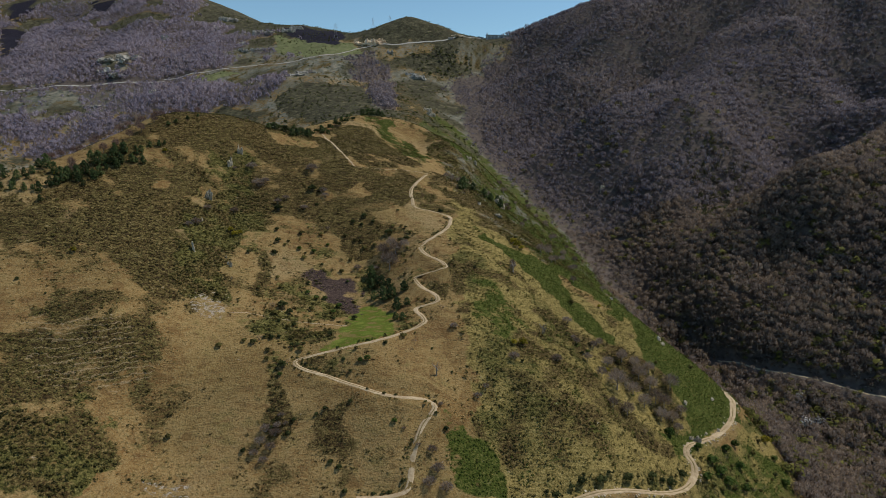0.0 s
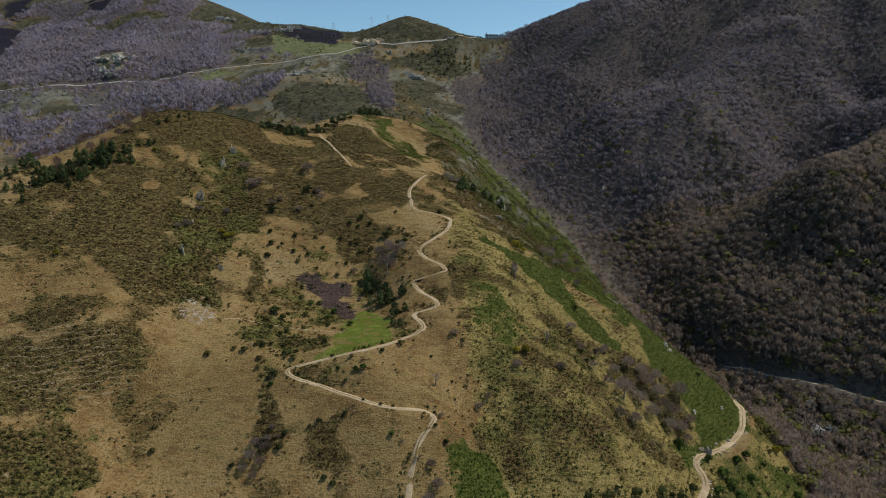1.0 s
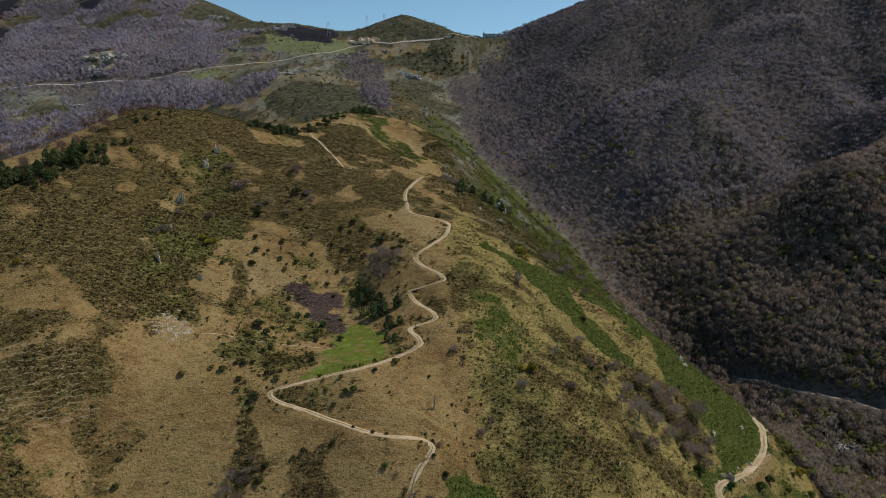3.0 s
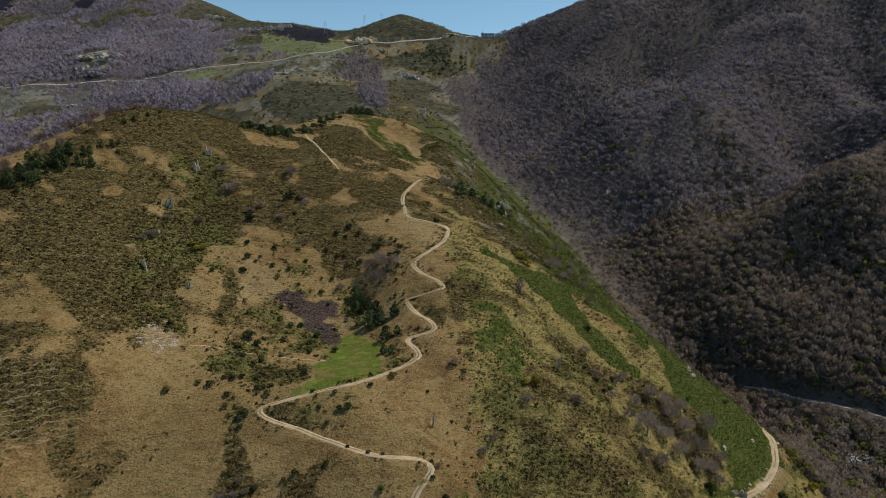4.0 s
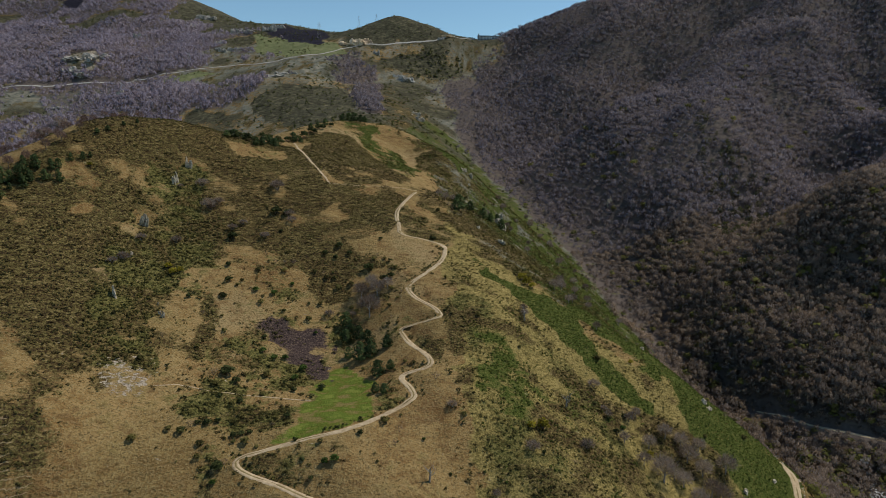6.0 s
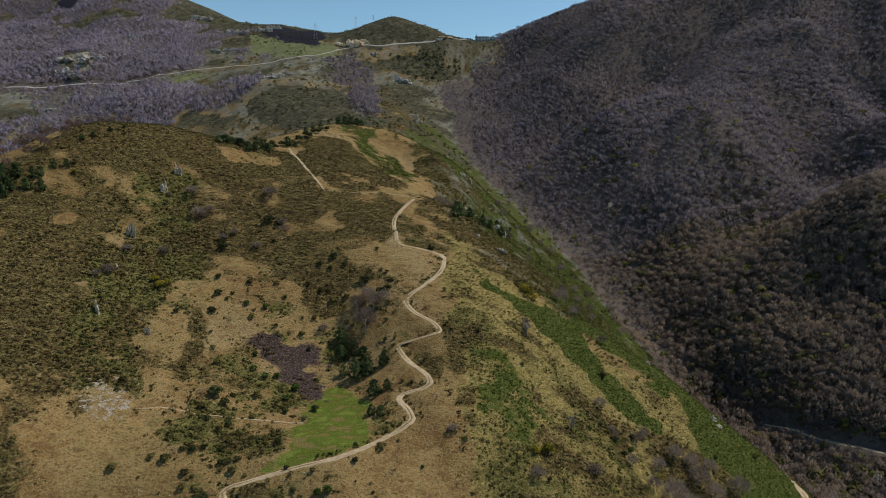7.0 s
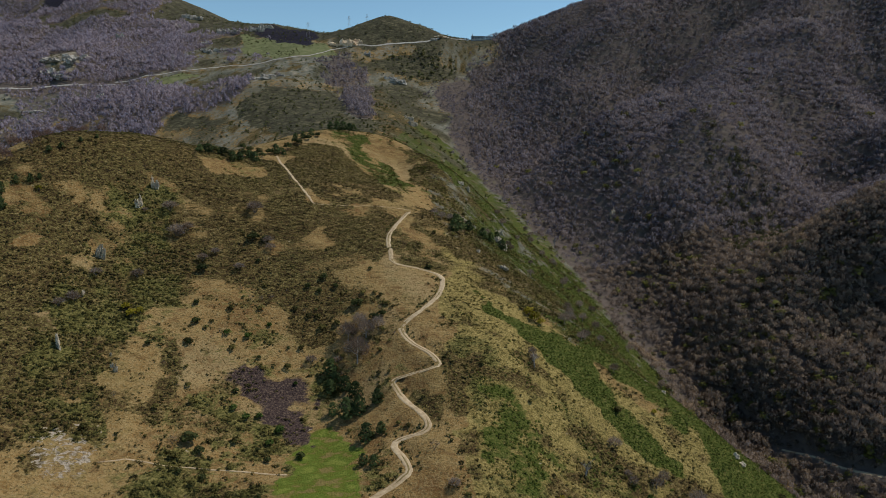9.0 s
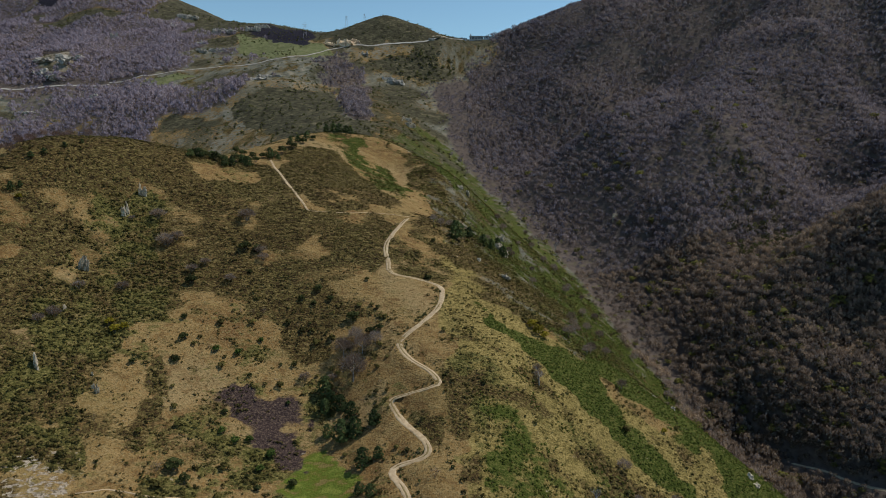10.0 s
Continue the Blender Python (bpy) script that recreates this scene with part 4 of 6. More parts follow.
def ribbon(name, way, label, category, material, lift, skirt, drape=None):
    """A way as a strip with two wheel ruts and a shoulder on each side."""
    p = way.line
    t = np.gradient(p, axis=0)
    t /= np.linalg.norm(t, axis=1)[:, None]
    side = np.c_[t[:, 1], -t[:, 0]]
    w = way.width / 2
    rows, n = [], len(p)
    for off, dz in ((-1.28, -skirt), (-1.0, -0.02), (-0.55, -0.07), (0.0, 0.03), (0.55, -0.07), (1.0, -0.02), (1.28, -skirt)):
        wob = (1 + 0.16 * grain(p[:, 0], p[:, 1], 5, 41 + int(off * 10))) if abs(off) >= 1 else 1.0
        q = p + side * (off * w * wob * np.ones(n))[:, None]
        rows.append(np.c_[q, (way.level if drape is None else drape(q[:, 0], q[:, 1])) + lift + dz])
    v = np.stack(rows, 1)
    k = v.shape[1]
    ids = np.arange(n * k).reshape(n, k)
    f = np.stack([ids[:-1, :-1], ids[1:, :-1], ids[1:, 1:], ids[:-1, 1:]], -1).reshape(-1, 4)[:, ::-1]
    return tagged(new(name, mesh_of(name, v.reshape(-1, 3), f, material, True)), label, category, kind="structure")


ribbon("track", MAIN, "pale winding gravel farm track with wheel ruts", "track", DIRT, 0.12, 0.35)
ribbon("track", LOWER, "pale stony gravel track cut into the slope", "track", DIRT, 0.12, 0.5)
ribbon("track", GORGE_WAY, "narrow pale track along the wooded valley floor", "track", DIRT, 0.15, 0.6)
ribbon("footpath", FOOT_WAY, "trodden bare earth footpath through heather", "path", DIRT, 0.06, 0.2)
ribbon("footpath", SHEEP_WAY, "thin trodden path beside the green meadow", "path", DIRT, 0.06, 0.2)
ribbon("footpath", LINK_WAY, "faint trodden path through brown heather", "path", DIRT, 0.06, 0.2)


def middle_strip(way, lo, hi):
    """The grassy strip between the wheel ruts, broken where it is worn away."""
    p, keep = way.line, (way.line[:, 1] > lo) & (way.line[:, 1] < hi)
    t = np.gradient(p, axis=0)
    side = np.c_[t[:, 1], -t[:, 0]] / np.linalg.norm(t, axis=1)[:, None]
    w = 0.34 * smooth(-0.35, 0.1, grain(p[:, 0], p[:, 1], 9, 43)) * keep
    rows = [np.c_[p + side * (k * w)[:, None], way.level + 0.12 + h] for k, h in ((-1, 0.0), (0, 0.11), (1, 0.0))]
    v, n = np.stack(rows, 1), len(p)
    ids = np.arange(n * 3).reshape(n, 3)
    f = np.stack([ids[:-1, :-1], ids[1:, :-1], ids[1:, 1:], ids[:-1, 1:]], -1).reshape(-1, 4)[:, ::-1]
    f = f[np.repeat((w[:-1] + w[1:]) > 0.06, 2)]
    return tagged(new("grass_strip", mesh_of("grass_strip", v.reshape(-1, 3), f, TURF_STRIP, True)), "worn dry grass strip between the wheel ruts", "grass", kind="stuff")


middle_strip(MAIN, 250, 545)
middle_strip(LOWER, 255, 400)
for way in FAR_WAYS:
    ribbon("road", way, "pale mountain road on a bench across the slope", "road", ASPHALT, 0.9, 0.3, sheet_z)


# ---- plants: arrays of small triangles ----
def blades(rng, base, way, length, width):
    """Thin triangles that start at base and run along way."""
    n = len(base)
    way = way / np.linalg.norm(way, axis=1)[:, None]
    cross = np.cross(way, rng.normal(size=(n, 3)))
    cross /= np.linalg.norm(cross, axis=1)[:, None]
    a, b = base - cross * width[:, None] / 2, base + cross * width[:, None] / 2
    v = np.stack([a, b, base + way * length[:, None]], 1).reshape(-1, 3)
    return v, np.arange(3 * n).reshape(n, 3)


def leafy(rng, centre, out, size):
    """Broad little triangles about centre, which face roughly out."""
    n = len(centre)
    out = out + rng.normal(scale=0.45, size=(n, 3))
    out /= np.linalg.norm(out, axis=1)[:, None]
    u = np.cross(out, rng.normal(size=(n, 3)))
    u /= np.linalg.norm(u, axis=1)[:, None]
    w = np.cross(out, u)
    s = size[:, None]
    v = np.stack([centre + u * s, centre - u * s * 0.6 + w * s * 0.8, centre - u * s * 0.5 - w * s * 0.9], 1).reshape(-1, 3)
    return v, np.arange(3 * n).reshape(n, 3)


def limb(p, q, r0, r1, sides=4):
    """A tapered round stick from p to q."""
    p, q = np.array(p, float), np.array(q, float)
    d = (q - p) / (np.linalg.norm(q - p) + 1e-9)
    u = np.cross(d, (0.31, 0.87, 0.21))
    u /= np.linalg.norm(u)
    w = np.cross(d, u)
    a = np.arange(sides) * 2 * np.pi / sides
    ring = np.cos(a)[:, None] * u + np.sin(a)[:, None] * w
    v = np.vstack([p + ring * r0, q + ring * r1])
    f = []
    for i in range(sides):
        j = (i + 1) % sides
        f += [(i, j, sides + j), (i, sides + j, sides + i)]
    return v, np.array(f)


def join(pieces):
    vs, fs, k = [], [], 0
    for v, f in pieces:
        vs.append(v)
        fs.append(f + k)
        k += len(v)
    return np.vstack(vs), np.vstack(fs)


def ball_points(rng, n, rx, rz, low=-0.5, shell=0.55):
    d = rng.normal(size=(n * 3, 3))
    d /= np.linalg.norm(d, axis=1)[:, None]
    d = d[d[:, 2] > low][:n]
    r = shell + (1 - shell) * rng.rand(len(d)) ** 0.5
    return d * r[:, None] * (rx, rx, rz), d


def bare_tree(seed, twigs, thick=1.0):
    """A leafless broad tree 1 m high: trunk, limbs, and a haze of twigs in a domed crown."""
    rng = np.random.RandomState(seed)
    wood = [limb((0, 0, -0.08), (0.01, 0, 0.42), 0.026, 0.016, 4)]
    tips = []
    for i in range(6):
        a, e = i * 1.05 + rng.rand() * 0.8, 0.55 + 0.6 * rng.rand()
        p = (0.0, 0.0, 0.22 + 0.035 * i)
        r = 0.30 + 0.14 * rng.rand()
        q = (np.cos(a) * r * np.cos(e), np.sin(a) * r * np.cos(e), p[2] + r * np.sin(e) + 0.1)
        wood.append(limb(p, q, 0.012, 0.004, 3))
        tips.append(q)
    c, d = ball_points(rng, twigs, 0.38, 0.44, -0.7, 0.3)
    lumps = np.array(tips)[rng.randint(0, len(tips), len(c))]
    c = 0.8 * (c + (0, 0, 0.52)) + 0.2 * lumps
    go = d * 0.8 + np.array((0, 0, 0.75)) + rng.normal(scale=0.35, size=c.shape)
    return join(wood), blades(rng, c - go * 0.05, go, 0.16 + 0.14 * rng.rand(len(c)), thick * (0.024 + 0.03 * rng.rand(len(c))))


def pine(seed, sprays):
    """A pine or young conifer 1 m high: a trunk and drooping sprays, narrower to the top."""
    rng = np.random.RandomState(seed)
    trunk = limb((0, 0, -0.08), (0, 0, 0.92), 0.028, 0.004, 5)
    h = 0.1 + 0.88 * np.sort(rng.rand(sprays)) ** 1.1
    a = rng.rand(sprays) * 2 * np.pi
    lump = 1 + 0.22 * np.sin(a * 3 + seed) + 0.15 * np.sin(h * 17 + seed)
    reach = (0.40 * (1 - h ** 2.6) ** 0.75 * np.minimum(1, 0.45 + 2.2 * h) + 0.03) * lump * (0.55 + 0.45 * rng.rand(sprays))
    c = np.c_[np.cos(a) * reach, np.sin(a) * reach, h]
    out = np.c_[np.cos(a), np.sin(a), 0.5 + 0.3 * rng.rand(sprays)]
    return trunk, leafy(rng, c, out, 0.05 + 0.045 * rng.rand(sprays))


def bush(seed, leaves, flat=0.75, size=0.11):
    """A rounded uneven shrub 1 m high with short stems."""
    rng = np.random.RandomState(seed)
    stems = join([limb((0, 0, -0.06), (0.28 * np.cos(i * 1.3 + seed), 0.28 * np.sin(i * 1.3 + seed), 0.5), 0.02, 0.008, 3) for i in range(5)])
    c, d = ball_points(rng, leaves, 0.52, 0.5 / flat * 0.75, -0.25, 0.5)
    lump = 1 + 0.22 * np.sin(np.arctan2(d[:, 1], d[:, 0]) * 3 + seed) + 0.15 * np.sin(d[:, 2] * 7 + seed * 2)
    c = c * lump[:, None] * 0.85 + (0, 0, 0.45)
    c[:, 2] = np.maximum(c[:, 2], 0.03)
    return stems, leafy(rng, c, d + (0, 0, 0.3), size * (0.7 + 0.6 * rng.rand(len(c))))


def twig_bush(seed, twigs):
    rng = np.random.RandomState(seed)
    stems = join([limb((0, 0, -0.06), (0.3 * np.cos(i * 0.9 + seed), 0.3 * np.sin(i * 0.9 + seed), 0.62), 0.016, 0.006, 3) for i in range(7)])
    c, d = ball_points(rng, twigs, 0.42, 0.42, -0.3, 0.3)
    c = c + (0, 0, 0.45)
    go = d + (0, 0, 0.55) + rng.normal(scale=0.3, size=c.shape)
    return stems, blades(rng, c - go * 0.08, go, 0.16 + 0.16 * rng.rand(len(c)), 0.02 + 0.022 * rng.rand(len(c)))


def low_clump(seed, n, tall=0.55, size=0.26, long=1.0):
    rng = np.random.RandomState(seed)
    c, d = ball_points(rng, n, 0.55, tall, 0.0, 0.55)
    return leafy(rng, c * (long, 1, 1) + (0, 0, 0.02), d + (0, 0, 0.5), size * (0.7 + 0.6 * rng.rand(len(c))))


def wood_tree(seed, sprays, twigs, size, trunk):
    """A leafless broad tree 1 m high for the woods: loose see-through sprays of twigs in an uneven dome, with twig ends all over it."""
    rng = np.random.RandomState(seed)
    c, d = ball_points(rng, sprays, 0.36, 0.40, -0.55, 0.45)
    lobe = 1 + 0.22 * np.sin(np.arctan2(d[:, 1], d[:, 0]) * 3 + seed) * (d[:, 2] < 0.7)
    c = c * lobe[:, None] + (0, 0, 0.56)
    v, f = leafy(rng, np.zeros(c.shape), d * (1, 1, 0.25), size * (0.75 + 0.5 * rng.rand(len(c))))
    pieces = [(v * (0.8, 0.8, 1.45) + np.repeat(c, 3, 0), f)]   # twigs reach upwards
    c, d = ball_points(rng, twigs, 0.38, 0.40, -0.35, 0.7)
    c = c + (0, 0, 0.56)
    go = d * 0.8 + np.array((0, 0, 0.8)) + rng.normal(scale=0.3, size=c.shape)
    pieces.append(blades(rng, c - go * 0.05, go, 0.13 + 0.12 * rng.rand(len(c)), 0.03 + 0.03 * rng.rand(len(c))))
    if trunk:
        pieces.append(limb((0, 0, -0.08), (0.01, 0, 0.42), 0.024, 0.016, 3))
    return join(pieces)


def tuft(seed, n, lean=0.5):
    rng = np.random.RandomState(seed)
    base = np.c_[rng.normal(scale=0.14, size=(n, 2)), np.full(n, -0.05)]
    go = np.c_[rng.normal(scale=lean, size=(n, 2)), np.ones(n)]
    return blades(rng, base, go, 0.6 + 0.5 * rng.rand(n), 0.16 + 0.12 * rng.rand(n))


def sow(name, kinds, x, y, size, material, label, category, seed, sink=0.0, wide=1.0, tone=None, level=False, domed=False, lift=0.9, canopy=0.0):
    """Many plants of one sort as ONE object: each of the places gets one of the kinds, turned and scaled."""
    rng = np.random.RandomState(seed)
    z = height(x, y) - sink * size
    turn, which = rng.rand(len(x)) * 2 * np.pi, rng.randint(0, len(kinds), len(x))
    if level:   # long side along the contour
        turn = 0.5 * rng.normal(size=len(x)) + np.pi * (rng.rand(len(x)) < 0.5)
    own = rng.rand(len(x)) if tone is None else tone
    if canopy:   # a closed canopy takes the light as the slope under it does
        e = 14.0
        fall = np.c_[open_height(x - e, y) - open_height(x + e, y), open_height(x, y - e) - open_height(x, y + e), np.full(len(x), 2 * e)]
        fall *= canopy / np.linalg.norm(fall, axis=1)[:, None]
    vs, fs, ts, ns, k = [], [], [], [], 0
    for i, (v, f) in enumerate(kinds):
        p = np.flatnonzero(which == i)
        if not len(p):
            continue
        c, s = np.cos(turn[p])[:, None], np.sin(turn[p])[:, None]
        sz = size[p][:, None]
        if domed:   # shade the crown as one rounded mass
            out = v - v.mean(0)
            out = out / (np.abs(out).max(0) + 1e-9) + (0, 0, lift)
            out /= np.linalg.norm(out, axis=1)[:, None] + 1e-9
            face = np.cross(v[f[:, 1]] - v[f[:, 0]], v[f[:, 2]] - v[f[:, 0]])
            f = np.where(((face * out[f].mean(1)).sum(1) < 0)[:, None], f[:, ::-1], f)
            around = np.stack([out[None, :, 0] * c - out[None, :, 1] * s, out[None, :, 0] * s + out[None, :, 1] * c, out[None, :, 2] + 0 * c], -1)
            if canopy:
                around = around + fall[p][:, None, :]
            around /= np.linalg.norm(around, axis=2)[..., None]
            ns.append(around.reshape(-1, 3))
        vx = (v[None, :, 0] * c - v[None, :, 1] * s) * sz * wide + x[p][:, None]
        vy = (v[None, :, 0] * s + v[None, :, 1] * c) * sz * wide + y[p][:, None]
        vz = v[None, :, 2] * sz + z[p][:, None]
        vs.append(np.stack([vx, vy, vz], -1).reshape(-1, 3))
        fs.append((f[None] + (np.arange(len(p)) * len(v))[:, None, None]).reshape(-1, 3) + k)
        ts.append(np.repeat(own[p], len(v)))
        k += len(p) * len(v)
    me = mesh_of(name, np.vstack(vs), np.vstack(fs), material, domed, np.concatenate(ts), np.vstack(ns) if domed else None)
    return tagged(new(name, me), label, category, kind="stuff")


def scatter(rng, x0, x1, y0, y1, gap):
    """Places on a jittered grid."""
    a, b = np.meshgrid(np.arange(x0, x1, gap), np.arange(y0, y1, gap))
    a, b = a.ravel(), b.ravel()
    return a + (rng.rand(len(a)) - 0.5) * gap * 0.95, b + (rng.rand(len(b)) - 0.5) * gap * 0.95


def off_ways(x, y, room):
    ok = np.ones(x.shape, bool)
    for way in NEAR_WAYS[:5]:
        d, _ = nearest_way(x, y, way)
        ok &= d > way.width / 2 + room
    return ok


def in_sight(x, y):
    """The wedge of land that lies ahead of the flight."""
    return (np.abs(x) < 0.78 * y + 30) & (y > 200)


# leafless woods, thinner in detail with distance
def plant_woods():
    rng = np.random.RandomState(5)
    belts = ((150, 760, 5.6, 42, 34, 0.13, TWIGS, True), (760, 1120, 7.2, 26, 14, 0.15, TWIGS_HAZED, False), (1120, 2180, 7.8, 14, 5, 0.18, TWIGS_HAZED, False))
    for y0, y1, gap, sprays, twigs, broad, material, trunk in belts:
        x, y = scatter(rng, -1500, 1500, y0, y1, gap)
        if y0 < 700:   # steep banks carry more stems for their plan area
            x2, y2 = scatter(rng, 220, 620, 430, 700, gap)
            steep = np.hypot(height(x2 + 4, y2) - height(x2 - 4, y2), height(x2, y2 + 4) - height(x2, y2 - 4)) / 8
            k = rng.rand(len(x2)) < smooth(0.6, 1.1, steep)
            x3, y3 = scatter(rng, 205, 330, 330, 600, 5.2)
            x, y = np.r_[x, x2[k], x3], np.r_[y, y2[k], y3]
        m = in_sight(x, y)
        x, y = x[m], y[m]
        w = woodland(x, y)
        m = (rng.rand(len(x)) < w * 0.95) & off_ways(x, y, 1.6)
        for way in FAR_WAYS:
            m &= nearest_way(x, y, way)[0] > 9
        m &= nearest_way(x, y, GORGE_WAY)[0] > 2.6
        x, y = x[m], y[m]
        young = smooth(-0.1, 0.5, grain(x, y, 55, 51))
        size = gap * (1.05 + 0.6 * rng.rand(len(x))) * (1 - 0.3 * young) * (1.35 if y0 < 700 else 1.15)
        size *= np.where((x - gorge_x(y) < -6) & (x > 0) & (y > 560), 0.6, 1.0)   # young growth on the near bank of the gorge
        size *= np.where((y < 470) & (x < 330), 0.85, 1.0)
        beside = nearest_way(x, y, GORGE_WAY)[0]
        below = y < np.interp(x, GORGE_WAY.line[:, 0], GORGE_WAY.line[:, 1])
        size *= np.where(below & (beside < 15), 0.18 + 0.054 * beside, np.where(beside < 12, 0.15 + 0.07 * beside, 1.0))   # low growth below the valley track
        green = (rng.rand(len(x)) < 0.015 + 0.05 * (y < 760) + 0.16 * (y < 470) + 0.04 * smooth(0.25, 0.7, grain(x, y, 60, 52))) & (y < 1120)
        tone = np.clip(0.46 + 0.22 * grain(x, y, 26, 53) + 0.25 * grain(x, y, 110, 54) + 0.45 * (rng.rand(len(x)) - 0.5), 0, 1)
        kinds = [wood_tree(60 + i, sprays, twigs, broad, trunk) for i in range(7)]
        b = ~green
        # the far west takes the twigs with the most haze in their colour
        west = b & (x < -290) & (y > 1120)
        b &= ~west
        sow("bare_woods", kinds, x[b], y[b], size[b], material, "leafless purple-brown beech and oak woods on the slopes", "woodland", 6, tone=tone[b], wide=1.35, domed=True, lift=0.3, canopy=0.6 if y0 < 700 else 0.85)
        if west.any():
            sow("bare_woods", kinds, x[west], y[west], size[west], TWIGS_HAZED_WEST, "leafless lilac-grey beech woods on the far mountain, haze in their colour", "woodland", 6, tone=tone[west], wide=1.35, domed=True, lift=0.3, canopy=1.3)
        if green.any():
            kinds = [join(bush(70 + i, 60, size=0.12)) for i in range(4)]
            sow("budding_trees", kinds, x[green], y[green], size[green] * 0.92, SPRING, "young trees in yellow-green spring leaf among bare woods", "trees", 7, wide=1.2, domed=True)


plant_woods()


def plant_slopes():
    rng = np.random.RandomState(9)
    # heather
    x, y = scatter(rng, -300, 150, 205, 740, 1.75)
    m = in_sight(x, y)
    x, y = x[m], y[m]
    c = cover(x, y)
    clear = off_ways(x, y, 0.7)
    h = c["heath"] + 0.22 * grain(x * 0.5, y, 4.0, 61) + 0.15 * grain(x, y, 2.6, 66) + 0.15 * grain(x * 0.3, height(x, y) * 1.6, 2.6, 68)
    m = clear & (rng.rand(len(x)) < 0.92 * smooth(0.34, 0.68, h) + 0.075 * smooth(0.05, 0.4, c["heath"])) & (c["meadow"] < 0.3) & (c["wood"] < 0.5) & (c["scree"] < 0.4) & (c["bracken"] < 0.5)
    size = 0.55 + 1.15 * rng.rand(len(x)) ** 2 * (0.6 + 0.6 * c["heath"])
    sow("heather", [low_clump(80 + i, 14, 0.42, 0.24, 1.7) for i in range(8)], x[m], y[m], size[m], HEATHER, "low dark brown-green heather clumps on the slope", "heather", 10,
        tone=np.clip(0.45 + 0.25 * grain(x, y, 18, 62) + 0.3 * grain(x, y, 60, 73) + 0.6 * (rng.rand(len(x)) - 0.5), 0, 1)[m], wide=1.05, level=True, domed=True, lift=0.45)
    # gorse scrub
    m = clear & (rng.rand(len(x)) < 0.8 * smooth(0.3, 0.8, c["gorse"]) + 0.03 * (c["heath"] > 0.4) + 0.45 * c["straw"] * (c["bracken"] < 0.5) * smooth(-0.5, 0.4, grain(x, y, 9, 75))) & (c["meadow"] < 0.2)
    size = (0.9 + 1.3 * rng.rand(len(x)) ** 2) * np.where(c["straw"] > 0.4, 0.75, 1.0)
    sow("gorse_scrub", [low_clump(90 + i, 16, 0.55, 0.25, 1.4) for i in range(6)], x[m], y[m], size[m], MOSSY, "olive-green gorse and broom scrub on the hillside", "scrub", 11, level=True, domed=True, lift=0.45)
    # bracken
    x, y = scatter(rng, -110, 250, 235, 740, 1.5)
    c = cover(x, y)
    m = off_ways(x, y, 0.9) & (rng.rand(len(x)) < 0.92 * smooth(0.3, 0.75, c["bracken"] + 0.25 * grain(x, y, 6, 63) + 0.25 * grain(x, y, 2.8, 74))) & (c["wood"] < 0.5)
    sow("bracken", [low_clump(100 + i, 11, 0.5, 0.26) for i in range(6)], x[m], y[m], (0.7 + 0.6 * rng.rand(len(x)))[m], FERN, "rich green bracken covering the steep flank", "bracken", 12, domed=True)
    # tussocks
    x, y = scatter(rng, -300, 240, 205, 560, 2.1)
    m = in_sight(x, y)
    x, y = x[m], y[m]
    c = cover(x, y)
    m = off_ways(x, y, 0.5) & (rng.rand(len(x)) < 0.8 * smooth(-0.5, 0.45, grain(x, y, 6, 76) + 0.6 * grain(x, y, 21, 77)) * (1 - c["meadow"]) * (1 - c["wood"]) * (1 - 0.7 * c["heath"])) & (c["burnt"] < 0.4) & (c["scree"] < 0.4)
    sow("tussock_grass", [tuft(110 + i, 7, 0.7) for i in range(6)], x[m], y[m], (0.4 + 0.5 * rng.rand(len(x)))[m], TUSSOCK, "dry straw-coloured tussock grass on the slope", "grass", 13)
    # loose thickets about the hollow and the flank
    x, y = scatter(rng, -300, 210, 225, 720, 4.2)
    m = in_sight(x, y)
    x, y = x[m], y[m]
    c = cover(x, y)
    thick = 0.32 * inside(x, y, BASIN, 10, 8) + 0.045 * inside(x, y, FLANK, 10, 8) + 1.0 * inside(x, y, BELOW_TRACK, 5, 5) + 0.22 * inside(x, y, FAR_FLANK, 10, 8) + 0.006
    m = off_ways(x, y, 1.4) & (rng.rand(len(x)) < thick * (1 + grain(x, y, 24, 65))) & (c["meadow"] < 0.2) & (c["burnt"] < 0.3) & (c["wood"] < 0.4)
    x, y = x[m], y[m]
    size = 0.9 + 3.0 * rng.rand(len(x)) ** 2.6
    pick = rng.rand(len(x))
    for k, (lo, hi, material, label) in enumerate(((0, 0.6, MOSSY, "olive-green rounded shrubs scattered over the grass"), (0.6, 0.72, THICKET, "dark evergreen shrubs scattered over the grass"),
                                                   (0.72, 1.01, TWIGS, "grey leafless shrubs scattered over the slope"))):
        m = (pick >= lo) & (pick < hi)
        kinds = [join(twig_bush(130 + i, 60)) for i in range(4)] if k == 2 else [join(bush(140 + 10 * k + i, 64, 0.8, 0.16)) for i in range(4)]
        sow("shrubs", kinds, x[m], y[m], size[m] * (1.1 if k == 2 else 0.85), material, label, "shrubs", 15 + k, wide=1.25, domed=True)
    # scrub on the far slopes
    x, y = scatter(rng, -1250, 420, 760, 2050, 9.0)
    m = in_sight(x, y)
    x, y = x[m], y[m]
    c = cover(x, y)
    m = (rng.rand(len(x)) < 0.22 + 0.45 * smooth(0.0, 0.4, grain(x, y, 60, 64) + 0.5 * grain(x, y, 22, 67)) + 0.5 * inside(x, y, PASS_SCRUB, 10, 12, 25) + 0.3 * smooth(-0.1, 0.3, grain(x, y, 38, 69)) * (x > -330)) & (c["wood"] < 0.4)
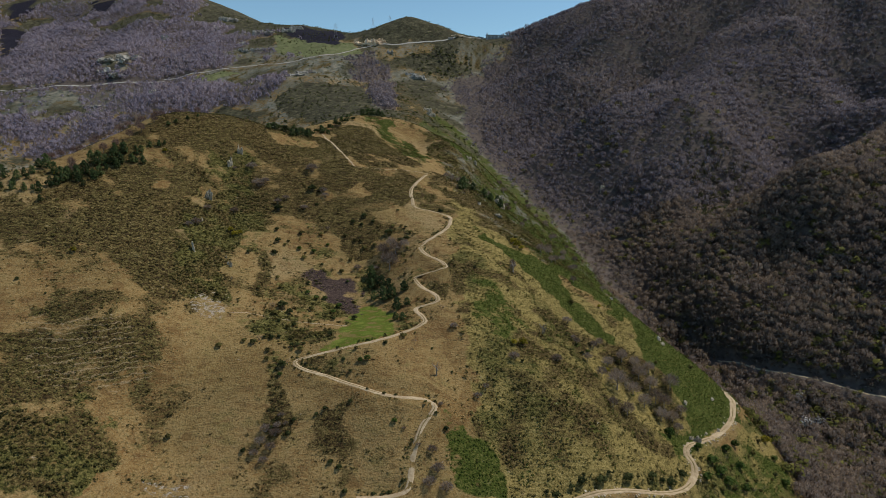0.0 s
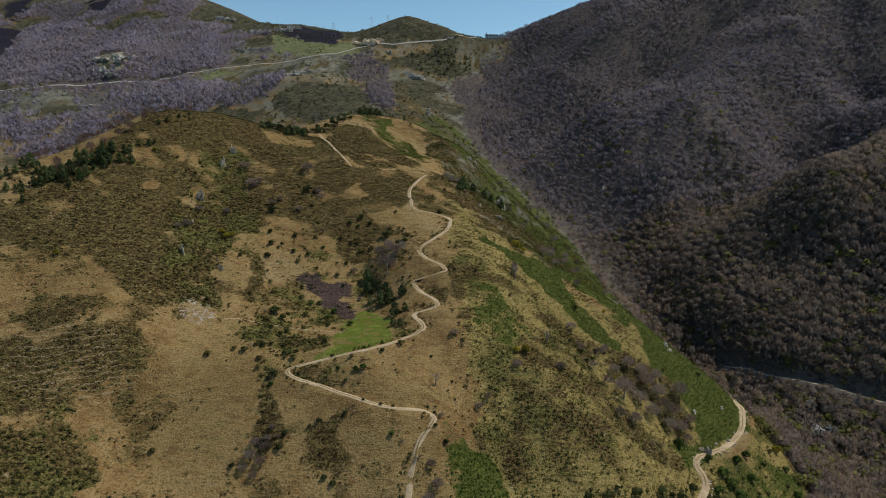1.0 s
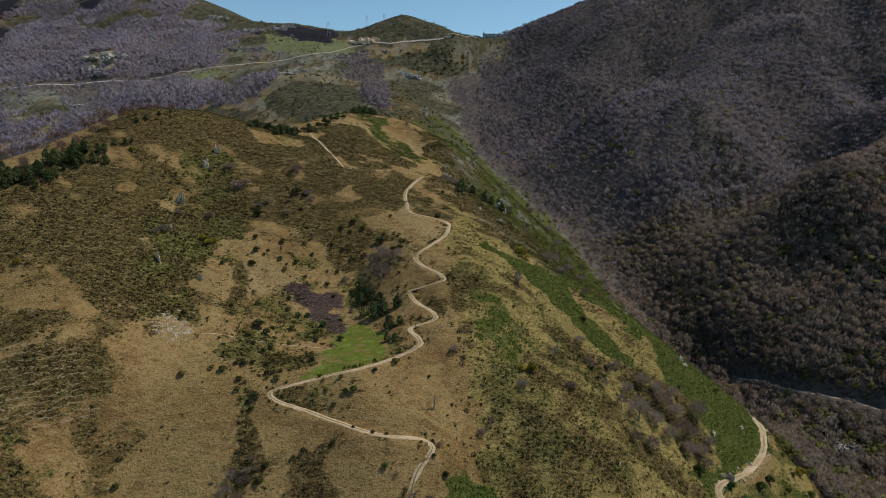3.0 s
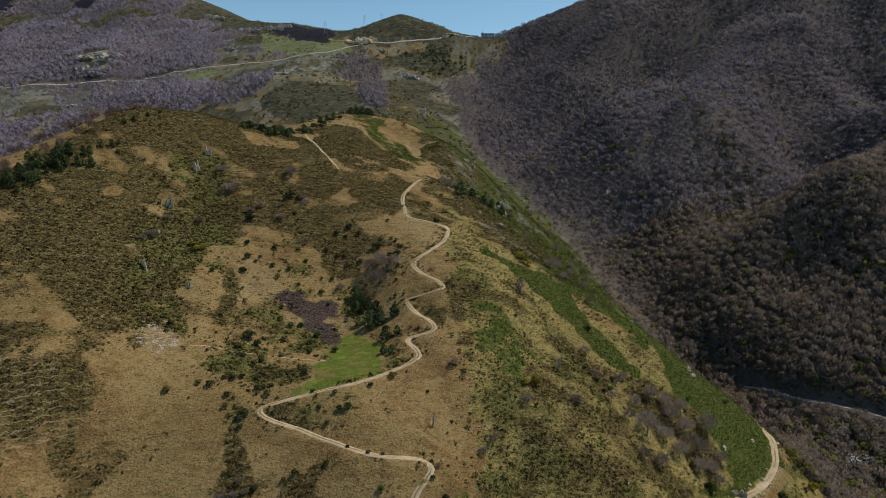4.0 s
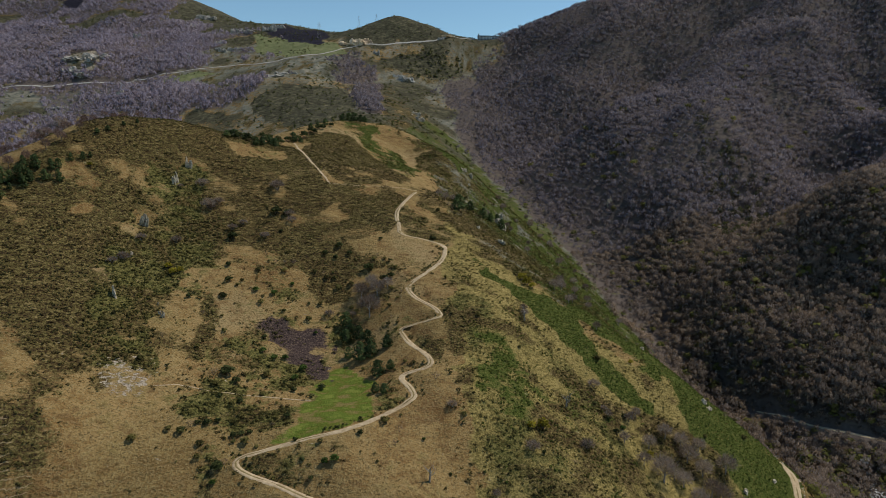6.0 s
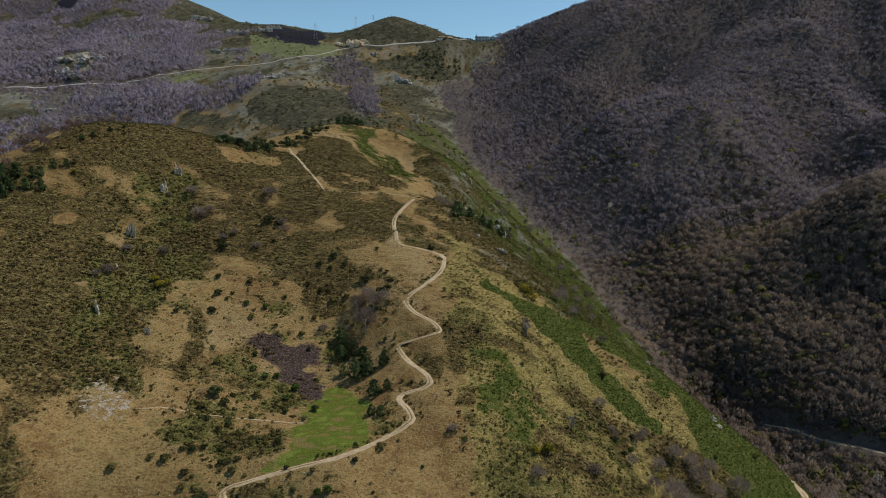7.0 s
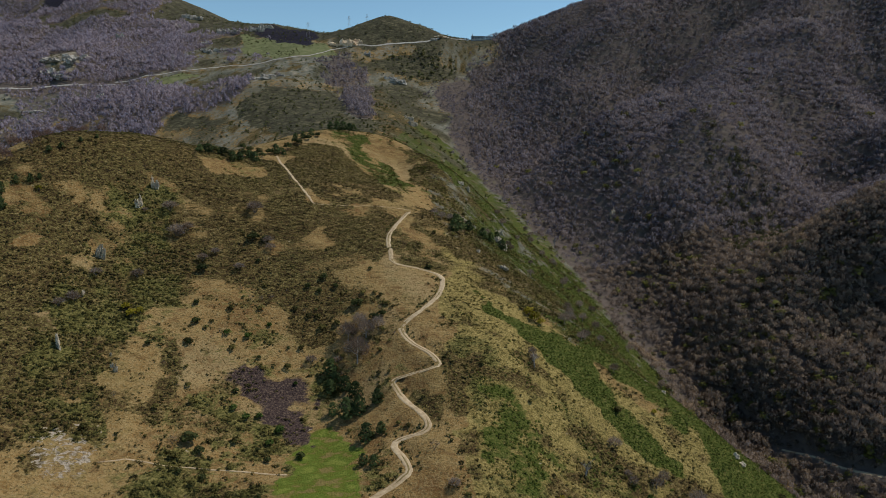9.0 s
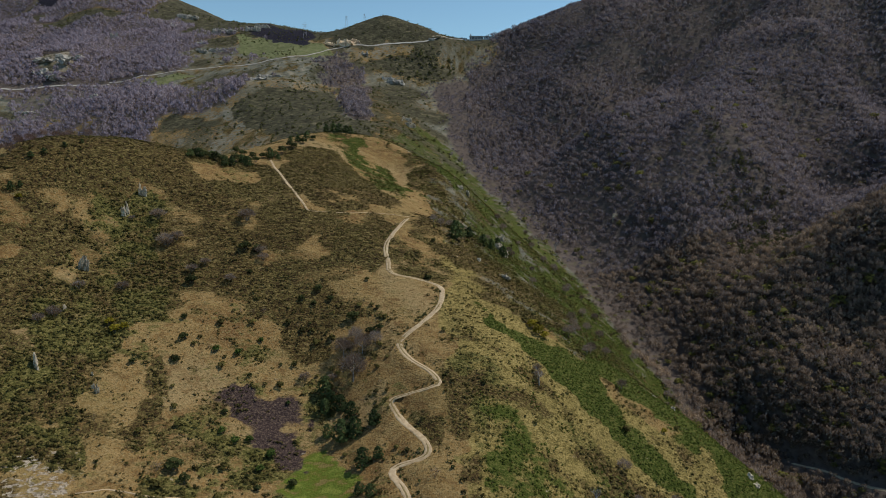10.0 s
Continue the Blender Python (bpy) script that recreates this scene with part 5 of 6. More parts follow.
    for way in FAR_WAYS:
        m &= nearest_way(x, y, way)[0] > 8
    sow("far_scrub", [low_clump(120 + i, 18, 0.8, 0.26) for i in range(5)], x[m], y[m], ((1.6 + 3.6 * rng.rand(len(x)) ** 2) * (1 + 0.8 * inside(x, y, PASS_SCRUB, 10, 12, 25)))[m], THICKET, "dark scattered thickets on distant pasture slopes", "scrub", 14, domed=True)


plant_slopes()


def plant_banks():
    """Dark scrub on the cut banks beside the main track, partly in place of the banks' shadow, and pale rubble along
    the lower one.
    """
    rng = np.random.RandomState(21)
    p = MAIN.line
    t = np.gradient(p, axis=0)
    side = np.c_[t[:, 1], -t[:, 0]] / np.linalg.norm(t, axis=1)[:, None]
    up = np.sign(open_height(*(p + side * 5).T) - open_height(*(p - side * 5).T))
    keep = grain(p[:, 0], p[:, 1], 16, 71) > -0.15
    xs, ys = [], []
    for off in (2.3, 3.1, 4.0):
        q = p + side * (up * off)[:, None] + rng.normal(scale=0.45, size=p.shape)
        m = keep & (rng.rand(len(p)) < 0.62)
        xs.append(q[m, 0])
        ys.append(q[m, 1])
    x, y = np.concatenate(xs), np.concatenate(ys)
    m = off_ways(x, y, 0.5)
    x, y = x[m], y[m]
    p = LOWER.line[LOWER.line[:, 1] < 300]
    t = np.gradient(p, axis=0)
    side = np.c_[-t[:, 1], t[:, 0]] / np.linalg.norm(t, axis=1)[:, None]
    for off in (2.9, 4.2, 5.6):
        q = p + side * off + rng.normal(scale=0.8, size=p.shape)
        q = q[rng.rand(len(p)) < 0.6]
        x, y = np.r_[x, q[:, 0]], np.r_[y, q[:, 1]]
    sow("bank_scrub", [low_clump(150 + i, 16, 0.7) for i in range(5)], x, y, 0.7 + 0.9 * rng.rand(len(x)) ** 2, THICKET, "dark low scrub along the cut bank of the track, partly for bank shade", "scrub", 22)
    pebbles = []
    for i in range(4):
        bm = bmesh.new()
        bmesh.ops.create_icosphere(bm, subdivisions=1, radius=0.5)
        v = np.array([w.co[:] for w in bm.verts]) * (1 + 0.35 * rng.rand(len(bm.verts), 1)) * (1.0, 0.8, 0.6)
        pebbles.append((v, np.array([[w.index for w in f.verts] for f in bm.faces])))
        bm.free()
    p = LOWER.line
    t = np.gradient(p, axis=0)
    side = np.c_[t[:, 1], -t[:, 0]] / np.linalg.norm(t, axis=1)[:, None]
    k = rng.randint(0, len(p), 620)
    k = k[grain(p[k, 0], p[k, 1], 14, 72) > -0.2]
    q = p[k] + side[k] * (rng.choice([-1, 1], len(k)) * (2.2 + 1.9 * rng.rand(len(k)) ** 1.5))[:, None]
    sow("rubble", pebbles, q[:, 0], q[:, 1], 0.35 + 1.1 * rng.rand(len(q)) ** 3, STONE, "pale limestone rubble along the edges of the stony track", "stones", 23)


plant_banks()


def plant_conifer_patch():
    """A dark stand of conifers on the wooded mountain."""
    rng = np.random.RandomState(31)
    x, y = scatter(rng, 293, 432, 628, 916, 6.0)
    m = rng.rand(len(x)) < 0.42 * inside(x, y, CONIFER_PATCH, 8, 10, 20)
    sow("conifer_stand", [join(pine(160 + i, 110)) for i in range(4)], x[m], y[m], 5 + 6 * rng.rand(m.sum()) ** 2, THICKET, "dark conifer stand among leafless woods", "conifers", 32, wide=1.2)


plant_conifer_patch()

# ---- single plants and rocks: x, y, height (crags: and width) ----
PINES = [(-281.1, 382.3, 9.9), (-268.1, 371.1, 6.1), (-274.9, 371.9, 4.4), (-269.7, 385.9, 6.3), (-267.5, 390.3, 6.3), (-266.2, 402.9, 11.0), (-253.5,
    374.2, 7.7), (-261.1, 371.9, 6.0), (-251.2, 382.0, 7.8), (-247.7, 388.8, 11.4), (-241.3, 394.9, 10.6), (-246.4, 392.9, 9.7), (-240.3, 402.6,
    10.7), (-239.4, 392.8, 7.0), (-232.7, 399.4, 7.9), (-231.4, 404.0, 8.8), (-242.9, 415.5, 10.1), (-238.0, 415.6, 10.9), (-229.4, 420.1, 11.8),
    (-226.4, 421.8, 9.1), (-220.1, 425.9, 7.3), (-228.1, 431.5, 9.3), (-233.8, 429.4, 8.4), (-220.4, 433.0, 7.4), (-218.2, 436.1, 6.5), (-213.7,
    429.0, 6.4), (-215.2, 444.1, 4.7), (-209.9, 447.1, 5.6), (-247.9, 365.8, 5.0), (-271.2, 380.9, 7.1), (-256.8, 396.0, 9.0), (-231.6, 413.4, 4.5)]
SPUR_PINES = [(18, 557, 7), (46, 572, 8), (56, 580, 9), (57, 621, 7), (28, 556, 8), (39, 562, 9)]
CREST_PINES = [(-211.0, 467.1, 3.4), (-207.3, 472.7, 3.4), (-203.4, 485.0, 3.0), (-199.2, 495.0, 2.5), (-124.2, 620.2, 8.4), (-115.6, 610.9, 4.7),
    (-132.7, 551.5, 6.5), (-126.2, 566.0, 7.2), (-133.2, 576.1, 6.7), (-135.5, 544.2, 6.4), (-118.0, 668.8, 5.2), (-105.7, 677.8, 6.5), (-146.0,
    552.2, 5.4), (-150.7, 541.7, 6.4), (-154.1, 536.0, 5.3), (-110.5, 665.0, 6.4), (-95.0, 721.0, 8.0), (-89.0, 724.0, 9.0), (-83.0, 722.0, 9.0),
    (-77.0, 723.0, 8.0), (-72.0, 720.0, 7.0)]
HOLLOW_PINES = [(-49.1, 398.1, 8.6), (-41.3, 389.0, 7.6), (-48.1, 388.9, 6.9), (-33.4, 371.4, 8.8), (-38.5, 371.0, 9.5), (-28.0, 351.8, 7.7), (-44.8,
    375.6, 5.9), (-23.7, 334.6, 4.7), (-27.9, 336.9, 4.7), (-25.2, 373.8, 6.6), (-35.8, 382.5, 7.5), (-22.2, 354.1, 4.9), (-46.1, 394.6, 5.4), (18.2,
    534.7, 12.2)]
DARK_BUSHES = [(-1.8, 468.2, 5.8), (-94.7, 315.6, 4.6), (-98.5, 315.0, 3.3), (-91.1, 317.3, 3.6), (-82.4, 310.0, 3.9), (-79.5, 310.7, 3.5), (-83.6,
    293.8, 6.8), (-88.0, 379.9, 3.8), (-96.9, 348.1, 8.5), (-91.9, 344.1, 5.6), (-63.5, 321.3, 4.2), (-86.3, 331.6, 4.1), (-65.8, 344.8, 4.2), (-53.6,
    347.2, 4.9), (-51.7, 294.7, 3.0), (-47.1, 287.5, 2.7), (-30.9, 305.4, 3.4), (-56.8, 305.9, 3.1), (-95.0, 332.5, 3.1), (-118.5, 420.5, 4.6),
    (-114.7, 408.5, 5.7), (-113.6, 396.4, 4.8), (-129.4, 389.9, 4.4), (-103.1, 471.2, 9.2), (-96.6, 471.8, 6.9), (-123.2, 444.2, 7.9), (-96.8, 456.1,
    4.0), (-40.3, 432.8, 8.3), (-35.0, 459.0, 3.5), (-59.8, 450.4, 6.1), (-52.8, 445.0, 5.1), (-67.5, 444.0, 5.2)]
LOW_BUSHES = [(-30.0, 421.5, 7.3), (-26.1, 423.6, 5.7), (-60.9, 441.8, 4.3), (-81.6, 263.7, 4.1), (-92.5, 254.9, 3.5), (-73.1, 261.5, 4.0), (-71.6,
    267.0, 3.5), (-47.1, 248.5, 3.9), (-51.3, 250.6, 3.9), (-61.1, 269.0, 2.9), (-57.3, 271.0, 3.5), (-45.1, 272.7, 2.9), (-37.3, 277.2, 2.3), (-28.9,
    275.6, 2.6), (-23.3, 276.0, 2.3), (-3.9, 277.8, 2.3), (-3.3, 269.6, 2.8), (1.6, 266.6, 4.0), (18.4, 301.8, 1.9), (4.8, 297.3, 2.1), (44.0, 312.9,
    2.6), (85.0, 347.1, 4.3), (65.1, 325.0, 4.7), (93.1, 359.5, 4.5), (-43.3, 239.7, 3.8), (-23.5, 241.5, 2.7), (-31.0, 240.9, 2.7), (-227.3, 310.0,
    3.0), (-208.2, 302.9, 1.8), (-82.7, 399.2, 3.2)]
BARE_SHRUBS = [(6.0, 321.8, 4.8), (80.2, 371.8, 6.5), (-142.7, 465.3, 6.5), (-152.1, 432.4, 6.5), (-78.2, 268.8, 3.5), (-84.0, 262.6, 5.8), (-79.1,
    261.0, 5.8), (-85.5, 257.9, 5.8), (-80.1, 255.4, 5.2), (-87.2, 253.5, 4.6), (-82.0, 250.5, 4.6), (-79.1, 264.4, 4.1), (-75.3, 265.4, 2.9), (64.9,
    323.9, 6.5), (-6.1, 243.7, 6.5), (-2.3, 249.6, 6.5), (1.5, 243.6, 6.5), (-5.0, 256.3, 5.0), (-59.1, 403.9, 5.9), (39.3, 313.0, 6.5), (-167.7,
    423.2, 6.1), (-164.1, 472.4, 3.8), (-166.9, 401.8, 5.8), (-1.1, 275.3, 2.9), (-46.6, 404.0, 4.7), (-11.6, 256.8, 2.2), (82.0, 358.7, 3.7), (17.9,
    290.6, 4.8), (-18.4, 262.2, 2.2)]
HILL_SHRUBS = [(-152.9, 479.6, 8.6), (-144.3, 465.7, 10.2), (-139.7, 470.5, 7.5), (-125.7, 452.3, 6.3), (-120.8, 458.2, 5.4), (-104.8, 448.3, 6.2),
    (-107.9, 494.0, 10.6), (-94.7, 470.5, 7.3), (-92.0, 465.7, 6.3), (-170.2, 395.1, 5.8), (-168.4, 402.7, 5.8)]
BARE_TREES = [(102.3, 330.4, 16.3), (121.1, 349.3, 12.8), (127.7, 336.2, 11.9), (142.6, 353.6, 13.2), (103.5, 313.2, 10.3), (100.7, 346.5, 8.8),
    (-36.6, 401.2, 17.2), (-42.3, 413.2, 12.8), (-33.5, 412.7, 12.0), (-27.6, 415.6, 8.8), (-37.1, 418.8, 10.5), (94.6, 358.1, 6.7), (127.6, 325.5,
    10.2), (22.6, 295.5, 4.9), (130.7, 359.0, 9.3)]
FLANK_TREES = [(87.3, 342.0, 7.1), (93.9, 333.6, 8.5), (113.0, 333.8, 10.9), (118.1, 328.2, 10.8), (126.9, 344.9, 11.3), (133.1, 336.6, 11.2), (135.8,
    329.3, 9.7), (137.6, 324.7, 7.4), (112.3, 356.5, 9.8), (99.4, 363.0, 6.8), (120.3, 356.3, 9.9), (144.6, 338.9, 8.4), (82.9, 354.3, 5.8), (95.0,
    312.3, 7.5)]
VERGE_BUSHES = [(61.4, 259.7, 3.0), (66.7, 262.0, 4.8), (76.9, 265.7, 5.5), (81.7, 269.4, 2.5), (92.1, 271.7, 5.6), (107.4, 280.2, 4.6), (118.8,
    284.2, 6.0), (53.4, 255.6, 4.1), (96.6, 271.2, 2.8), (113.2, 281.9, 3.3), (128.3, 293.7, 5.5), (48.8, 255.5, 2.3)]
CREST_BUSHES = [(-156.1, 552.2, 6.5), (-148.7, 547.2, 8.1), (-142.9, 550.0, 8.6), (-139.5, 556.5, 7.6), (-137.2, 574.9, 9.0), (-132.4, 582.2, 8.5),
    (-129.7, 599.4, 7.0), (-161.5, 657.0, 7.7), (-121.4, 623.9, 7.2), (-117.5, 634.2, 8.6), (-110.6, 646.3, 7.5), (-105.8, 662.2, 7.6), (-99.8, 676.0,
    6.5), (-147.0, 626.4, 7.3), (-136.0, 613.5, 7.2), (-122.1, 612.0, 5.9), (-128.7, 616.8, 7.2), (-114.7, 649.7, 7.5)]
GREEN_BUSHES = [(-23.1, 264.6, 3.9), (-81.8, 416.6, 4.1), (-39.0, 292.2, 5.4), (-42.8, 292.0, 4.2), (-99.6, 406.8, 4.8), (-90.1, 407.9, 4.8), (-80.6,
    367.9, 5.2), (-86.6, 371.1, 4.5), (-75.7, 370.3, 4.4), (-65.7, 364.3, 5.8), (-67.9, 356.2, 5.0), (-64.4, 391.5, 3.1), (-83.6, 289.0, 3.7), (-5.8,
    306.9, 2.2), (89.3, 350.9, 4.4), (130.2, 318.3, 8.0), (154.9, 316.3, 9.0), (158.2, 312.0, 9.8), (144.7, 300.3, 8.6), (161.1, 307.2, 9.0), (147.5,
    319.0, 6.0), (181.0, 342.8, 7.3), (171.0, 332.9, 8.7), (177.1, 326.7, 7.9), (214.6, 356.2, 6.1), (211.3, 336.4, 7.7), (172.7, 310.3, 7.7)]
YELLOW_BUSHES = [(55.4, 438.3, 9.0), (53.1, 444.4, 8.0), (58.4, 436.4, 6.5), (238.9, 439.3, 9.0), (241.3, 432.7, 12.2), (216.2, 370.4, 9.0), (243.3,
    403.8, 9.8), (45.4, 324.5, 7.2), (40.3, 322.7, 5.2), (-143.1, 404.1, 6.6), (-147.0, 407.8, 5.8), (-140.2, 407.0, 5.0), (-211.6, 335.5, 5.3),
    (-205.4, 445.7, 4.7), (107.7, 397.7, 4.1), (99.3, 341.3, 5.1), (-255.6, 395.1, 4.0)]
BLOSSOM_TREES = [(276.1, 434.7, 10.5), (270.0, 413.6, 12.2), (279.8, 414.8, 11.3), (271.6, 420.3, 8.2)]
SNAGS = [(60.4, 346.9, 8.4), (47.4, 393.8, 7.7), (61.9, 349.9, 5.0), (146.2, 801.7, 12.5), (109.3, 335.5, 7.2), (-3.5, 291.1, 7.7)]
ROCKS = [(-170.7, 434.3, 10.7), (-163.9, 487.1, 8.8), (-167.3, 473.2, 9.5), (-165.8, 407.2, 4.2), (-159.0, 374.0, 7.8), (-140.6, 379.1, 3.1), (-135.4,
    371.8, 4.6), (-137.4, 373.4, 3.1), (151.6, 350.0, 6.3), (149.7, 327.3, 7.6), (177.6, 369.8, 5.0), (172.9, 348.1, 5.7), (146.5, 328.1, 4.5),
    (161.4, 340.2, 3.9), (46.3, 505.6, 8.7), (31.4, 516.1, 6.9), (33.1, 651.6, 5.0), (104.9, 602.7, 2.9), (104.6, 559.1, 2.7), (79.4, 925.1, 5.3),
    (223.3, 833.3, 14.8), (-28.2, 1128.5, 10.7), (-22.9, 1124.8, 8.5), (-35.9, 1139.5, 6.5)]
FLANK_ROCKS = [(60, 640, 9), (58, 590, 14), (54, 607, 10), (29, 671, 8), (36, 673, 9), (149, 395, 7), (151, 392, 6), (124, 426, 5), (-32, 1200, 16), (-26, 1165, 18), (-21, 1131, 15)]
SPUR_TREES = [(81, 664, 6), (146, 790, 9), (106, 672, 8), (69, 619, 7), (139, 660, 6), (76, 456, 9), (87, 483, 8), (82, 440, 7), (121, 687, 6), (174, 757, 9), (174, 726, 8), (185, 711, 7), (86, 621, 6), (44, 588, 9), (172, 649, 8), (187, 648, 7), (48, 398, 6), (68, 670, 9), (118, 837, 8), (121, 640, 7)]
RIM_TREES = [(86, 447, 8), (90, 500, 8), (48, 402, 6), (94, 419, 7), (122, 594, 9), (66, 620, 8), (114, 620, 9), (116, 674, 9), (127, 564, 9), (161, 584, 8), (180, 560, 8), (93, 518, 9), (65, 687, 8),
    (105, 480, 7), (110, 540, 8), (75, 560, 7), (140, 620, 8), (100, 700, 9), (118, 803, 10), (136, 841, 10), (8, 548, 8), (14, 556, 7), (3, 553, 7)]
WEST_CRAGS = [(-820, 1539, 17, 50), (-794, 1557, 13, 33), (-816, 1499, 20, 36), (-826, 1507, 16, 26), (-788, 1497, 13, 19), (-1064, 1558, 11, 14),
    (-783, 1375, 8, 21), (-671, 1961, 20, 36), (-681, 1863, 15, 19), (-686, 1956, 16, 20), (-778, 1742, 22, 11), (-835, 1762, 11, 15), (-654, 1382,
    17, 9), (-521, 1749, 18, 18), (-499, 1756, 14, 28), (-441, 1779, 18, 25), (-427, 1823, 18, 25), (-526, 1632, 13, 23), (-490, 1637, 10, 23), (-539,
    1676, 14, 14)]
PASS_CRAGS = [(-202, 1599, 12, 25), (-179, 1597, 15, 25), (-162, 1592, 11, 18), (-132, 1549, 15, 12), (-65, 1462, 17, 28), (-79, 1477, 11, 14), (30,
    1640, 4, 14), (44, 1644, 4, 10), (19, 1622, 9, 9), (-317, 1311, 8, 31), (-300, 1343, 8, 26), (172, 1490, 9, 11)]


# ---- single trees, bushes, rocks, pylons and the house at the pass ----
def part(name, data, parent, label=""):
    ob = new(name, data)
    ob.parent = parent
    return tagged(ob, label) if label else ob


def plant_maker(name, recipes, materials, part_names, label, category, group):
    """Builds a few patterns of one plant; returns a function that sets one down."""
    patterns = []
    for stems, crown in recipes:
        patterns.append((mesh_of(part_names[0], *stems, materials[0]), mesh_of(part_names[1], *crown, materials[1])))
    count = [0]

    def place(x, y, h, wide=1.0, text=label):
        k = count[0]
        count[0] += 1
        root = tagged(new(name), text, category, group)
        root.location = (x, y, ground_z(x, y) - 0.1)
        root.rotation_euler = (0, 0, k * 2.4)
        root.scale = (h * wide, h * wide, h)
        a, b = patterns[k % len(patterns)]
        part(part_names[0], a, root)
        part(part_names[1], b, root)
        return root

    return place


set_pine = plant_maker("pine_tree", [pine(200 + i, 340) for i in range(5)], (BARK, NEEDLES), ("trunk", "crown"),
                       "dark green conifer with a dense ragged crown", "conifer", "pines on the hill")
set_bush = plant_maker("evergreen_bush", [bush(220 + i, 190) for i in range(5)], (BARK, HOLLY), ("stem", "foliage"),
                       "dark green rounded evergreen bush in dry grass", "bush", "bushes on the hill")
set_green = plant_maker("leafy_bush", [bush(230 + i, 190) for i in range(4)], (BARK, LEAVES), ("stem", "foliage"),
                        "fresh green leafy bush in spring leaf", "bush", "green bushes")
set_broom = plant_maker("broom_bush", [bush(240 + i, 200, 0.7, 0.09) for i in range(4)], (BARK, BROOM), ("stem", "foliage"),
                        "yellow-green broom bush coming into flower", "bush", "yellow bushes")
set_shrub = plant_maker("bare_shrub", [twig_bush(250 + i, 520) for i in range(4)], (BARK, GREY_TWIGS), ("stem", "crown"),
                        "grey leafless many-stemmed shrub on the slope", "shrub", "bare shrubs")
set_tree = plant_maker("bare_tree", [bare_tree(260 + i, 520, 0.6) for i in range(4)], (PALE_BARK, GREY_TWIGS), ("trunk", "crown"),
                       "leafless grey tree with a fine twig crown", "tree", "bare trees")
set_red = plant_maker("bare_tree", [bare_tree(270 + i, 480, 0.6) for i in range(3)], (BARK, RED_TWIGS), ("trunk", "crown"),
                      "reddish leafless tree standing among dark conifers", "tree", "bare trees")
set_bloom = plant_maker("blossom_tree", [bush(280 + i, 150, 0.7, 0.07) for i in range(3)], (BARK, BLOSSOM), ("trunk", "blossom"),
                        "small wild cherry tree in white blossom", "tree", "blossom trees")

for x, y, h in HOLLOW_PINES + SPUR_PINES:
    set_pine(x, y, h * 1.02, 1.1)
for k, (x, y, h) in enumerate(PINES):
    set_pine(x, y, h * 0.92, 0.85)
    if k % 2:   # a smaller one beside it
        set_pine(x + 4.5 * math.cos(k * 1.9), y + 4.5 * math.sin(k * 1.9), h * 0.6, 0.9)
for x, y, h in CREST_PINES:
    set_pine(x, y, h, 1.2)
for x, y, h in DARK_BUSHES + LOW_BUSHES:
    set_bush(x, y, h * 0.62, 1.25)
for x, y, h in GREEN_BUSHES:
    set_green(x, y, h * 0.62, 1.2)
for x, y, h in YELLOW_BUSHES:
    set_broom(x, y, h * 0.68, 1.1)
for x, y, h in BARE_SHRUBS + HILL_SHRUBS:
    set_shrub(x, y, h * 0.8, 1.45)
for x, y, h in BARE_TREES + FLANK_TREES + RIM_TREES + SPUR_TREES:
    set_tree(x, y, h * 0.85, 1.3)
for x, y, h in CREST_BUSHES:
    set_bush(x, y, h * 0.75, 1.15)
for x, y, h in VERGE_BUSHES:
    set_bush(x, y, h * 0.7, 1.5)
for x, y, h in BLOSSOM_TREES:
    set_bloom(x, y, h * 0.95, 0.9)
for x, y, h in ((-247.0, 401.0, 9.0), (-252.0, 408.0, 8.0), (-236.0, 436.0, 8.0), (-231.0, 447.0, 8.0), (-226.0, 455.0, 8.0), (-241.0, 428.0, 8.5), (-222.0, 468.0, 7.0), (-230.0, 458.0, 7.5)):
    set_red(x, y, h)

for k in range(26):
    t = k / 25
    set_red(-268 + 62 * t + 6 * math.sin(k * 2.3) - 9, 414 + 100 * t + 5 * math.cos(k * 1.7) + 8, 5.6 + 1.4 * math.sin(k * 1.1), 1.25)


def snag(seed):
    """A dead tree: bare bleached trunk with a few crooked limbs."""
    rng = np.random.RandomState(seed)
    sticks = [limb((0, 0, -0.06), (0.05, 0.02, 0.7), 0.05, 0.02, 6)]
    for i in range(7):
        a = i * 0.95 + rng.rand()
        p = np.array((0.03, 0.01, 0.32 + 0.06 * i))
        q = p + (np.cos(a) * 0.22, np.sin(a) * 0.22, 0.14 + 0.14 * rng.rand())
        sticks += [limb(p, q, 0.02, 0.01), limb(q, q + (rng.normal() * 0.08, rng.normal() * 0.08, 0.16), 0.01, 0.003)]
    return sticks[0], join(sticks[1:])


set_snag = plant_maker("dead_tree", [snag(290 + i) for i in range(3)], (PALE_BARK, PALE_BARK), ("trunk", "limbs"),
                       "bleached dead tree with broken crooked limbs", "dead tree", "dead trees")
for x, y, h in SNAGS:
    set_snag(x, y, h)


